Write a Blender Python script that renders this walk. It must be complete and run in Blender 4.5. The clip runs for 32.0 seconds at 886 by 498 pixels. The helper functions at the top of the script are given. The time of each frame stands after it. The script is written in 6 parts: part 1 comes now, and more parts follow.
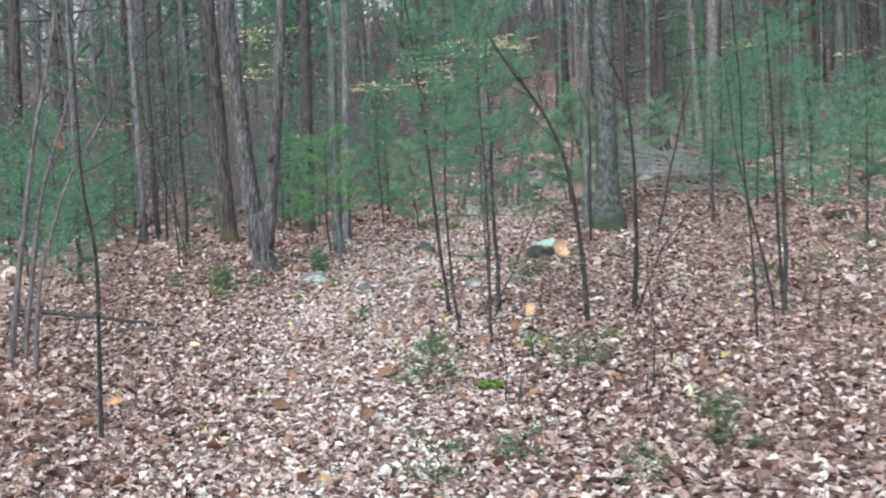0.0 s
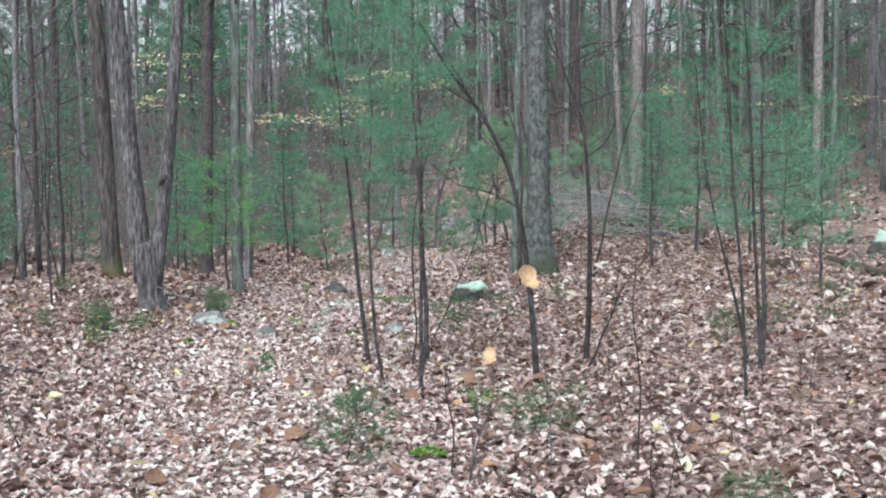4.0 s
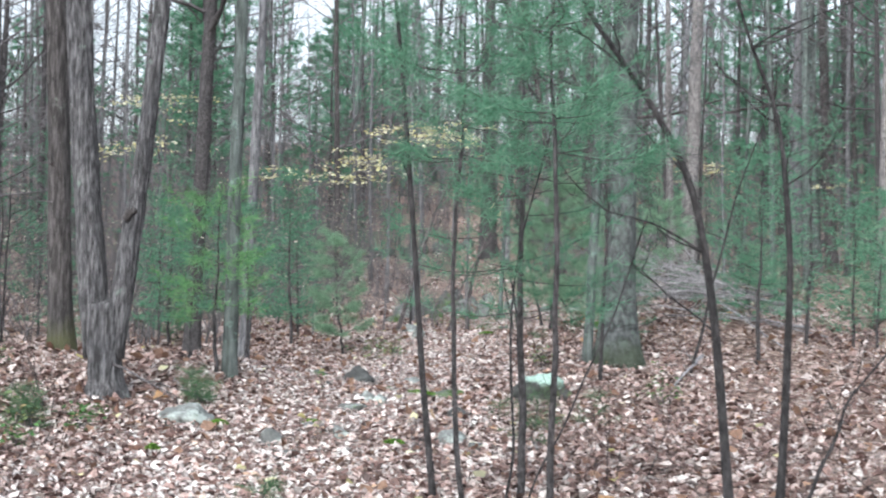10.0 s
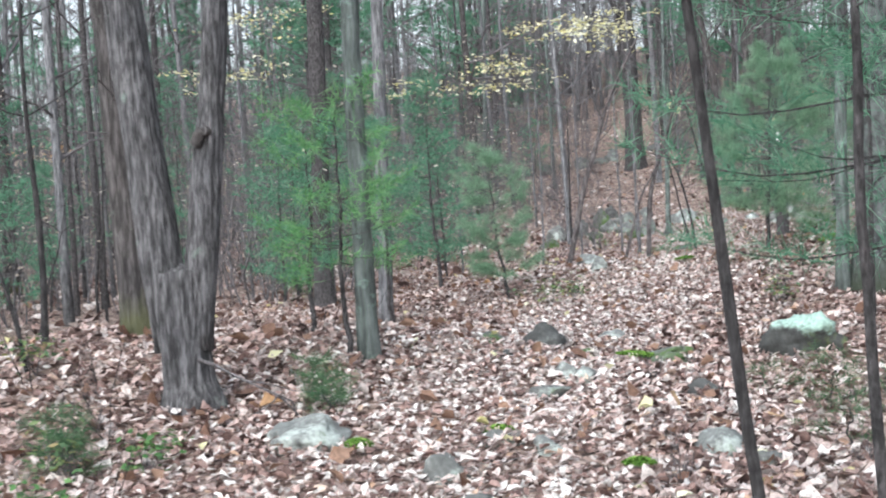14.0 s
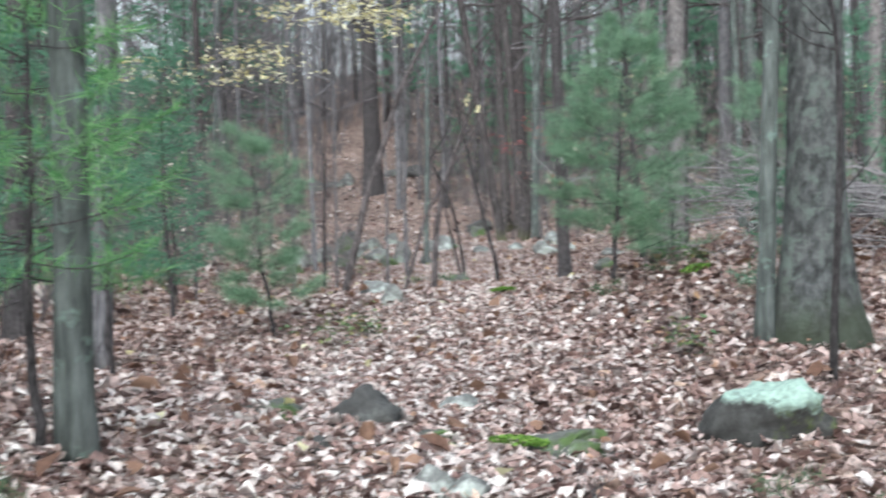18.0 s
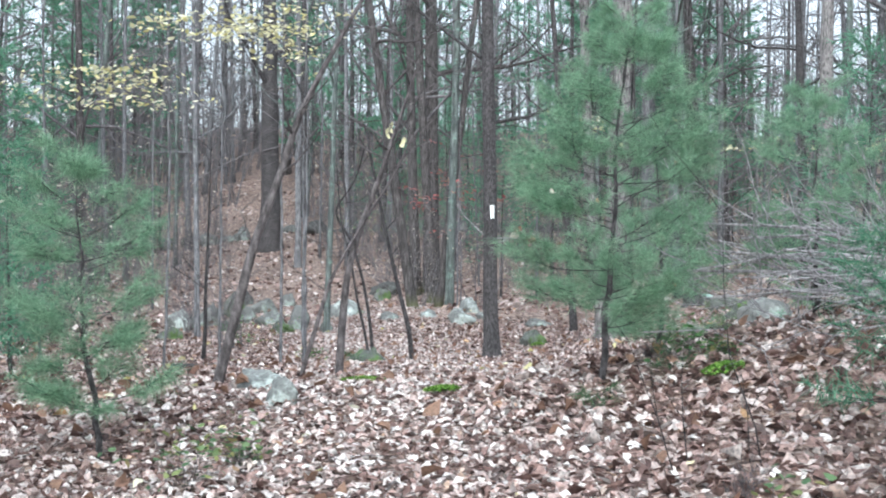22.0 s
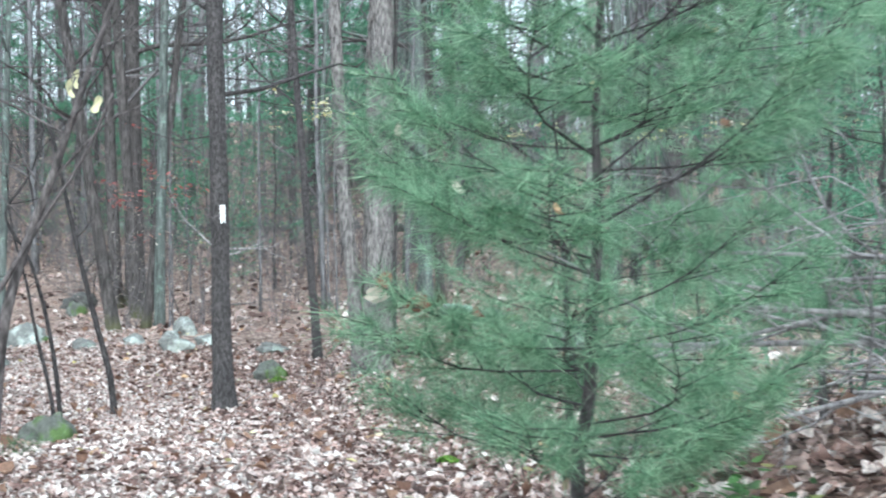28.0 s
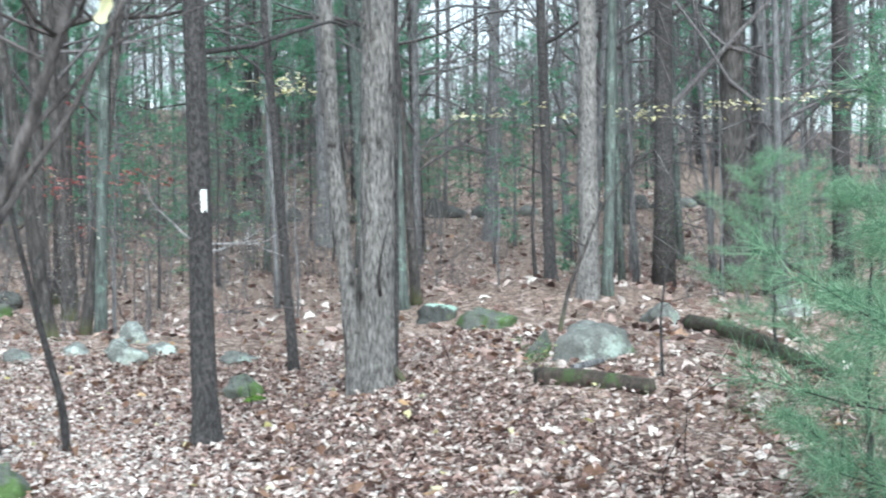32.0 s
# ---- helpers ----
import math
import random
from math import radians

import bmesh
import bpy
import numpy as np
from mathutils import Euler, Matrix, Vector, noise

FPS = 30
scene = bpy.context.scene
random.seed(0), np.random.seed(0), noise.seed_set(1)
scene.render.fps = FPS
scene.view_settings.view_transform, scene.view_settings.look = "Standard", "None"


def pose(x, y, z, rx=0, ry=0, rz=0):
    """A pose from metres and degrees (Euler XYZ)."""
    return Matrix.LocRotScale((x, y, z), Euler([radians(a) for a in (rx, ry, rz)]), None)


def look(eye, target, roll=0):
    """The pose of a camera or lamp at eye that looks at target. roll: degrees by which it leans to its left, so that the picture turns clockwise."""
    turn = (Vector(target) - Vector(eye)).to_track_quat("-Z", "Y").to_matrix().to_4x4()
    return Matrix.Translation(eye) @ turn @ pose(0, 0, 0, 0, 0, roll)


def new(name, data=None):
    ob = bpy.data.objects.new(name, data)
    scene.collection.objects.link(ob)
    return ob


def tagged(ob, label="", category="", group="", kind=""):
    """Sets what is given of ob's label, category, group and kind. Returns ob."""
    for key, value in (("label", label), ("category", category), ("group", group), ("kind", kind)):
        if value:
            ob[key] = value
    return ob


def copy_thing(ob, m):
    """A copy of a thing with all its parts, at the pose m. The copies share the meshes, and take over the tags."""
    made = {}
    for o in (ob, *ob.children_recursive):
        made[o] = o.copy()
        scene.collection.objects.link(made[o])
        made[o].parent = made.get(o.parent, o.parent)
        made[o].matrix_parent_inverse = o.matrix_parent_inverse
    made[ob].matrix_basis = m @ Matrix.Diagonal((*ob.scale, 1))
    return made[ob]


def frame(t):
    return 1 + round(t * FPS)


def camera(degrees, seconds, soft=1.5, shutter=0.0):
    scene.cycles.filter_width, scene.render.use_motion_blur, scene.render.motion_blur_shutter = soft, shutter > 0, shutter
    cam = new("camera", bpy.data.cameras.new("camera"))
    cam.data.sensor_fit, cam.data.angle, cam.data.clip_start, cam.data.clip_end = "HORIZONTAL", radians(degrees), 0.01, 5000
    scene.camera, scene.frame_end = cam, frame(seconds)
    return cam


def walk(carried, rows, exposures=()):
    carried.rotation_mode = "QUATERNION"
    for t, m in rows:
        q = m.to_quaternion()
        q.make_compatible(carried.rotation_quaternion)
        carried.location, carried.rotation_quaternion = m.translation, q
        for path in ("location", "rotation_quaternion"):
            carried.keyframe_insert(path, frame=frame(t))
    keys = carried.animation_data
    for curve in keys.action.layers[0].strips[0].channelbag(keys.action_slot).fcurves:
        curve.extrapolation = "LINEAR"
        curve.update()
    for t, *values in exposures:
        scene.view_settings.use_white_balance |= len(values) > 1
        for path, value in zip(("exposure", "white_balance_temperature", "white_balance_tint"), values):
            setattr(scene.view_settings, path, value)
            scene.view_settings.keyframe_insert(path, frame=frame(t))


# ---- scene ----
cam = camera(36.0, 32.0, soft=2.0, shutter=0.35)
EXPOSURES = [(0, 0.83, 6100, 5), (1, 0.74, 6100, 5), (2, 0.86, 6100, 5), (5, 0.9, 6150, 6), (6, 0.88, 6150, 6), (8, 1.04, 6100, 6), (10, 1.1, 6100, 6), (12, 1.0, 6100, 6), (13, 1.19, 6100, 7), (14, 1.13, 6100, 6), (15.5, 1.16, 6100, 6), (18, 0.95, 6100, 6), (19, 1.15, 6100, 5), (20, 1.2, 6100, 6), (21, 1.26, 6000, 5), (22, 1.2, 5850, 3), (25, 1.17, 5680, 0), (27.5, 1.46, 5700, -1), (29, 1.06, 5780, -3), (30, 1.1, 5720, -4), (32, 1.32, 5750, -4)]
PATH = [
    (0, (-0.000, 0.000, 1.954), (-0.345, 3.971, 1.618), -2.46),
    (0.5, (-0.041, 0.312, 1.908), (-0.495, 4.273, 1.579), -0.42),
    (1, (-0.063, 0.553, 1.887), (-0.454, 4.511, 1.455), -1.11),
    (1.5, (-0.064, 0.800, 1.844), (-0.473, 4.772, 1.597), -0.90),
    (2, (-0.182, 1.093, 1.799), (-0.336, 5.080, 1.528), -1.61),
    (2.5, (-0.213, 1.329, 1.744), (-0.230, 5.321, 1.491), -0.22),
    (4.5, (-0.415, 2.416, 1.596), (-0.476, 6.412, 1.408), -1.14),
    (5, (-0.466, 2.714, 1.527), (-0.637, 6.705, 1.312), 1.23),
    (5.5, (-0.474, 3.070, 1.503), (-0.750, 7.053, 1.268), 0.52),
    (6, (-0.534, 3.405, 1.478), (-0.743, 7.391, 1.218), -0.05),
    (6.5, (-0.508, 3.746, 1.429), (-0.769, 7.735, 1.290), -0.86),
    (7, (-0.613, 4.144, 1.391), (-0.783, 8.139, 1.259), -0.93),
    (7.5, (-0.695, 4.520, 1.351), (-0.818, 8.516, 1.218), -1.15),
    (8, (-0.789, 4.945, 1.369), (-1.102, 8.931, 1.251), -0.41),
    (8.5, (-0.932, 5.327, 1.356), (-1.028, 9.325, 1.282), -1.15),
    (9, (-1.007, 5.739, 1.291), (-1.007, 9.739, 1.239), -0.30),
    (9.5, (-1.097, 6.077, 1.372), (-1.073, 10.076, 1.440), 0.97),
    (10, (-1.068, 6.494, 1.332), (-1.108, 10.493, 1.401), 1.11),
    (10.5, (-1.027, 6.911, 1.321), (-1.415, 10.892, 1.326), -0.47),
    (11, (-1.116, 7.384, 1.303), (-1.573, 11.355, 1.148), -1.98),
    (11.5, (-1.141, 7.908, 1.307), (-1.651, 11.871, 1.118), -1.13),
    (12, (-1.223, 8.371, 1.313), (-1.843, 12.319, 1.153), -0.61),
    (12.5, (-1.373, 8.838, 1.318), (-1.962, 12.790, 1.133), -0.96),
    (13, (-1.462, 9.319, 1.341), (-2.202, 13.249, 1.252), -2.02),
    (13.5, (-1.539, 9.699, 1.326), (-2.235, 13.637, 1.218), -2.66),
    (14, (-1.618, 10.144, 1.334), (-2.058, 14.117, 1.186), -3.73),
    (14.5, (-1.614, 10.499, 1.379), (-1.997, 14.477, 1.233), -2.08),
    (15, (-1.726, 10.968, 1.355), (-2.003, 14.958, 1.278), -1.10),
    (15.5, (-1.807, 11.413, 1.340), (-2.015, 15.407, 1.297), -2.73),
    (17.5, (-2.204, 13.418, 1.133), (-2.195, 17.418, 1.083), -0.60),
    (18, (-2.255, 13.870, 1.149), (-1.866, 17.850, 1.050), -1.31),
    (18.5, (-2.209, 14.400, 1.134), (-1.469, 18.331, 1.150), 0.96),
    (19, (-2.128, 14.831, 1.143), (-1.224, 18.727, 1.187), -0.06),
    (19.5, (-2.112, 15.218, 1.151), (-1.008, 19.063, 1.130), -0.32),
    (20, (-1.987, 15.795, 1.190), (-1.244, 19.725, 1.218), -0.07),
    (20.5, (-1.971, 16.274, 1.184), (-1.637, 20.259, 1.243), 0.63),
    (21, (-2.087, 16.616, 1.145), (-1.502, 20.572, 1.231), 0.14),
    (21.5, (-2.094, 16.950, 1.123), (-1.380, 20.884, 1.204), 0.07),
    (22, (-2.020, 17.301, 1.184), (-1.335, 21.241, 1.260), 0.37),
    (22.5, (-2.074, 17.721, 1.184), (-1.356, 21.656, 1.252), 0.33),
    (23, (-2.157, 18.144, 1.244), (-1.316, 22.055, 1.219), 0.66),
    (23.5, (-2.128, 18.521, 1.236), (-1.242, 22.421, 1.212), 0.28),
    (24, (-2.105, 18.867, 1.279), (-1.164, 22.755, 1.249), 0.39),
    (24.5, (-2.152, 19.289, 1.285), (-1.090, 23.145, 1.272), -0.83),
    (25, (-2.116, 19.641, 1.265), (-0.816, 23.424, 1.242), 0.27),
    (25.5, (-2.005, 20.000, 1.300), (-0.563, 23.731, 1.351), 0.43),
    (27.5, (-1.455, 21.353, 1.478), (0.180, 25.004, 1.449), 0.89),
    (28, (-1.366, 21.775, 1.466), (0.149, 25.476, 1.524), -0.55),
    (28.5, (-1.285, 22.238, 1.477), (-0.084, 26.053, 1.426), 0.37),
    (29, (-1.293, 22.650, 1.529), (-0.451, 26.559, 1.439), 0.01),
    (29.5, (-1.419, 22.986, 1.508), (-0.415, 26.857, 1.436), -2.65),
    (30, (-1.392, 23.359, 1.514), (-0.238, 27.188, 1.412), -1.60),
    (30.5, (-1.330, 23.673, 1.564), (-0.099, 27.478, 1.489), -2.20),
    (31, (-1.383, 23.953, 1.545), (-0.051, 27.725, 1.573), -1.79),
    (31.5, (-1.409, 24.206, 1.541), (0.117, 27.903, 1.586), -0.97),
    (32, (-1.258, 24.563, 1.531), (0.477, 28.167, 1.563), -0.85),
]
walk(cam, [(t, look(eye, target, roll)) for t, eye, target, roll in PATH], EXPOSURES)

# ---- daylight: an overcast autumn sky ----
world = bpy.data.worlds.new("overcast_sky")
scene.world = world
world.use_nodes = True
wn, wl = world.node_tree.nodes, world.node_tree.links
sky = wn.new("ShaderNodeTexSky")
sky.sky_type = "NISHITA"
sky.sun_disc = False
sky.sun_elevation = radians(38)
sky.sun_rotation = radians(200)
sky.air_density, sky.dust_density, sky.ozone_density = 1.0, 3.0, 1.5
wn["Background"].inputs["Strength"].default_value = 0.15
haze = wn.new("ShaderNodeHueSaturation")
haze.inputs["Saturation"].default_value = 0.3
wl.new(sky.outputs["Color"], haze.inputs["Color"])
wl.new(haze.outputs["Color"], wn["Background"].inputs["Color"])
sun_data = bpy.data.lights.new("sun", "SUN")
sun_data.energy, sun_data.angle, sun_data.color = 1.1, radians(60), (1.0, 0.985, 0.96)
sun = new("sun", sun_data)
sun.matrix_world = look((0, 0, 30), (math.sin(radians(200)) * -30, math.cos(radians(200)) * -30, 30 - 30 * math.tan(radians(48))))


# ---- materials ----
def material(name):
    m = bpy.data.materials.new(name)
    m.use_nodes = True
    n = m.node_tree.nodes
    return m, n, m.node_tree.links, n["Principled BSDF"]


def ramp_node(n, stops, smooth="LINEAR"):
    r = n.new("ShaderNodeValToRGB")
    r.color_ramp.interpolation = smooth
    while len(r.color_ramp.elements) < len(stops):
        r.color_ramp.elements.new(0.5)
    for e, (p, c) in zip(r.color_ramp.elements, stops):
        e.position, e.color = p, (*c, 1)
    return r


def coords(n, l, stretch=(1, 1, 1), source="Object"):
    tc, mp = n.new("ShaderNodeTexCoord"), n.new("ShaderNodeMapping")
    mp.inputs["Scale"].default_value = stretch
    l.new(tc.outputs[source], mp.inputs["Vector"])
    return mp.outputs["Vector"]


def noise_node(n, l, vec, scale, detail=6, rough=0.6):
    t = n.new("ShaderNodeTexNoise")
    t.inputs["Scale"].default_value, t.inputs["Detail"].default_value, t.inputs["Roughness"].default_value = scale, detail, rough
    l.new(vec, t.inputs["Vector"])
    return t.outputs["Fac"]


def mix_color(n, l, fac, a, b):
    m = n.new("ShaderNodeMix")
    m.data_type = "RGBA"
    for sock, v in ((m.inputs[0], fac), (m.inputs[6], a), (m.inputs[7], b)):
        if isinstance(v, (tuple, float, int)):
            sock.default_value = (*v, 1) if isinstance(v, tuple) else v
        else:
            l.new(v, sock)
    return m.outputs[2]


def bump(n, l, bsdf, height, strength, dist):
    b = n.new("ShaderNodeBump")
    b.inputs["Strength"].default_value, b.inputs["Distance"].default_value = strength, dist
    l.new(height, b.inputs["Height"])
    l.new(b.outputs["Normal"], bsdf.inputs["Normal"])


def bark_material(name, dark, mid, light, lichen=None, lichen_from=0.6, furrow=1.0, moss=None, stretch=(14, 14, 2.2)):
    m, n, l, b = material(name)
    dark, mid, light = ((r * 0.98, g * 0.975, b * 1.05) for r, g, b in (dark, mid, light))
    v = coords(n, l, stretch)
    f1 = noise_node(n, l, v, 2.2 * furrow, 8, 0.65)
    v2 = coords(n, l)
    f2 = noise_node(n, l, v2, 3.4, 6, 0.7)
    r = ramp_node(n, [(0.38, dark), (0.5, mid), (0.63, light)])
    l.new(f1, r.inputs["Fac"])
    col = r.outputs["Color"]
    tone = ramp_node(n, [(0.3, (0.62, 0.62, 0.64)), (0.7, (1.12, 1.1, 1.08))])
    l.new(f2, tone.inputs["Fac"])
    mul = n.new("ShaderNodeMix")
    mul.data_type, mul.blend_type = "RGBA", "MULTIPLY"
    mul.inputs[0].default_value = 1.0
    l.new(col, mul.inputs[6])
    l.new(tone.outputs["Color"], mul.inputs[7])
    col = mul.outputs[2]
    if lichen:
        f3 = noise_node(n, l, v2, 7.0, 7, 0.7)
        lr = ramp_node(n, [(lichen_from - 0.06, (0, 0, 0)), (lichen_from + 0.05, (1, 1, 1))])
        l.new(f3, lr.inputs["Fac"])
        col = mix_color(n, l, lr.outputs["Color"], col, lichen)
    if moss:
        sep = n.new("ShaderNodeSeparateXYZ")
        l.new(coords(n, l), sep.inputs[0])
        add = n.new("ShaderNodeMath")
        add.operation = "MULTIPLY_ADD"
        l.new(f2, add.inputs[0])
        add.inputs[1].default_value = -0.75
        l.new(sep.outputs["Z"], add.inputs[2])
        shift = n.new("ShaderNodeMath")
        shift.operation = "ADD"
        shift.inputs[1].default_value = 0.30
        l.new(add.outputs[0], shift.inputs[0])
        mr = ramp_node(n, [(0.0, (0.75, 0.75, 0.75)), (0.28, (0, 0, 0))])
        l.new(shift.outputs[0], mr.inputs["Fac"])
        col = mix_color(n, l, mr.outputs["Color"], col, moss)
    l.new(col, b.inputs["Base Color"])
    b.inputs["Roughness"].default_value = 0.88
    bump(n, l, b, f1, 1.0, 0.04)
    return m


BARK_GREY = bark_material("bark_grey", (0.075, 0.075, 0.074), (0.17, 0.17, 0.168), (0.30, 0.30, 0.296), (0.26, 0.30, 0.27), 0.66)
BARK_DARK = bark_material("bark_dark", (0.026, 0.023, 0.021), (0.07, 0.062, 0.057), (0.15, 0.137, 0.128), (0.20, 0.24, 0.20), 0.68, moss=(0.10, 0.105, 0.045))
BARK_FURROW = bark_material("bark_furrowed", (0.028, 0.027, 0.027), (0.10, 0.097, 0.095), (0.225, 0.22, 0.215), (0.22, 0.27, 0.24), 0.69, 1.5, stretch=(13, 13, 2.2))
BARK_LICHEN = bark_material("bark_lichen", (0.036, 0.04, 0.037), (0.082, 0.09, 0.083), (0.15, 0.165, 0.152), (0.125, 0.155, 0.14), 0.57, 1.0, moss=(0.034, 0.046, 0.024), stretch=(8, 8, 4.5))
BARK_GREEN = bark_material("bark_green", (0.055, 0.066, 0.057), (0.115, 0.138, 0.12), (0.19, 0.22, 0.195), (0.23, 0.33, 0.285), 0.62, 0.7)
BARK_BROWN = bark_material("bark_brown", (0.024, 0.022, 0.021), (0.068, 0.062, 0.06), (0.13, 0.12, 0.116), (0.13, 0.15, 0.135), 0.7, 1.3, stretch=(16, 16, 7))
BARK_SAPLING = bark_material("bark_sapling", (0.016, 0.0145, 0.014), (0.042, 0.038, 0.037), (0.085, 0.078, 0.075), (0.13, 0.15, 0.135), 0.72, 1.2, stretch=(14, 14, 5))
BARK_TAN = bark_material("bark_tan", (0.05, 0.043, 0.04), (0.125, 0.109, 0.102), (0.215, 0.192, 0.18), (0.2, 0.22, 0.2), 0.7, 0.9, stretch=(12, 12, 5))
BARK_SHAG = bark_material("bark_shaggy", (0.06, 0.055, 0.05), (0.22, 0.207, 0.19), (0.38, 0.362, 0.335), (0.27, 0.31, 0.27), 0.68, 1.5, stretch=(15, 15, 3.2))
TWIG = bark_material("twig_bark", (0.08, 0.073, 0.071), (0.185, 0.172, 0.167), (0.30, 0.285, 0.278), None, 0.6, 2.0)
BARK_ROTTEN = bark_material("rotten_bark", (0.028, 0.022, 0.018), (0.075, 0.057, 0.045), (0.13, 0.103, 0.082), (0.07, 0.105, 0.04), 0.56, 1.2)
DEADWOOD = bark_material("weathered_wood", (0.20, 0.19, 0.183), (0.42, 0.405, 0.39), (0.62, 0.605, 0.59), None, 0.6, 1.4)


def island_material(name, stops, rough=0.6, spec=0.3, translucent=0.0, speckle=0.0):
    m, n, l, b = material(name)
    g = n.new("ShaderNodeNewGeometry")
    r = ramp_node(n, stops)
    l.new(g.outputs["Random Per Island"], r.inputs["Fac"])
    col = r.outputs["Color"]
    if speckle:
        f = noise_node(n, l, coords(n, l), 42.0, 4)
        sr = ramp_node(n, [(0.35, (1 - speckle,) * 3), (0.65, (1 + speckle * 0.5,) * 3)])
        l.new(f, sr.inputs["Fac"])
        mul = n.new("ShaderNodeMix")
        mul.data_type, mul.blend_type = "RGBA", "MULTIPLY"
        mul.inputs[0].default_value = 1.0
        l.new(col, mul.inputs[6])
        l.new(sr.outputs["Color"], mul.inputs[7])
        col = mul.outputs[2]
    l.new(col, b.inputs["Base Color"])
    b.inputs["Roughness"].default_value = rough
    b.inputs["Specular IOR Level"].default_value = spec
    if translucent:
        t = n.new("ShaderNodeBsdfTranslucent")
        l.new(col, t.inputs["Color"])
        mx = n.new("ShaderNodeMixShader")
        mx.inputs[0].default_value = translucent
        out = n["Material Output"]
        l.new(b.outputs[0], mx.inputs[1])
        l.new(t.outputs[0], mx.inputs[2])
        l.new(mx.outputs[0], out.inputs["Surface"])
    return m


NEEDLES = island_material("pine_needles", [(0.0, (0.06, 0.16, 0.10)), (0.45, (0.11, 0.265, 0.165)), (0.8, (0.18, 0.375, 0.24)), (1.0, (0.32, 0.50, 0.36))], 0.6, 0.3, 0.5)
NEEDLES_DARK = island_material("pine_needles_dark", [(0.0, (0.045, 0.10, 0.055)), (0.5, (0.09, 0.175, 0.09)), (1.0, (0.17, 0.27, 0.14))], 0.6, 0.25, 0.4)
NEEDLES_LIME = island_material("pine_needles_lime", [(0.0, (0.08, 0.22, 0.08)), (0.5, (0.16, 0.38, 0.14)), (1.0, (0.33, 0.58, 0.27))], 0.6, 0.3, 0.5)
NEEDLES_BRIGHT = island_material("pine_needles_bright", [(0.0, (0.095, 0.19, 0.12)), (0.5, (0.235, 0.405, 0.262)), (1.0, (0.47, 0.655, 0.45))], 0.6, 0.3, 0.55)
LITTER = island_material("dry_leaves", [(0.0, (0.07, 0.044, 0.04)), (0.16, (0.165, 0.10, 0.088)), (0.36, (0.32, 0.21, 0.185)), (0.56, (0.48, 0.355, 0.325)), (0.78, (0.62, 0.52, 0.49)), (0.96, (0.78, 0.71, 0.68)), (1.0, (0.44, 0.26, 0.17))], 0.5, 0.35, 0.15, 0.5)
LITTER_TRAIL = island_material("trodden_leaves", [(0.0, (0.11, 0.07, 0.064)), (0.12, (0.24, 0.15, 0.132)), (0.28, (0.44, 0.30, 0.268)), (0.47, (0.63, 0.50, 0.465)), (0.66, (0.76, 0.67, 0.64)), (0.96, (0.86, 0.815, 0.79)), (1.0, (0.52, 0.33, 0.22))], 0.5, 0.35, 0.15, 0.45)
YELLOW_LEAF = island_material("yellow_leaves", [(0.0, (0.60, 0.54, 0.22)), (0.5, (0.78, 0.74, 0.44)), (1.0, (0.88, 0.86, 0.70))], 0.5, 0.3, 0.4)
RED_LEAF = island_material("red_leaves", [(0.0, (0.30, 0.07, 0.075)), (0.6, (0.46, 0.16, 0.15)), (1.0, (0.55, 0.30, 0.22))], 0.5, 0.3, 0.4)
TAN_LEAF = island_material("tan_leaves", [(0.0, (0.46, 0.27, 0.14)), (0.6, (0.60, 0.42, 0.26)), (1.0, (0.68, 0.54, 0.36))], 0.5, 0.3, 0.3, 0.3)
BROWN_LEAF = island_material("brown_leaves", [(0.0, (0.16, 0.085, 0.062)), (1.0, (0.33, 0.205, 0.145))], 0.55, 0.3, 0.3, 0.3)
PALE_LEAF = island_material("pale_withered_leaves", [(0.0, (0.40, 0.33, 0.26)), (0.5, (0.60, 0.54, 0.46)), (1.0, (0.80, 0.76, 0.68))], 0.5, 0.3, 0.4)
HERB = island_material("low_green_leaves", [(0.0, (0.05, 0.12, 0.04)), (0.6, (0.10, 0.22, 0.07)), (1.0, (0.22, 0.34, 0.13))], 0.5, 0.3, 0.3)
BUSH_LEAF = island_material("understory_leaves", [(0.0, (0.07, 0.14, 0.07)), (0.5, (0.14, 0.23, 0.11)), (0.8, (0.33, 0.36, 0.14)), (1.0, (0.36, 0.22, 0.15))], 0.5, 0.3, 0.4)


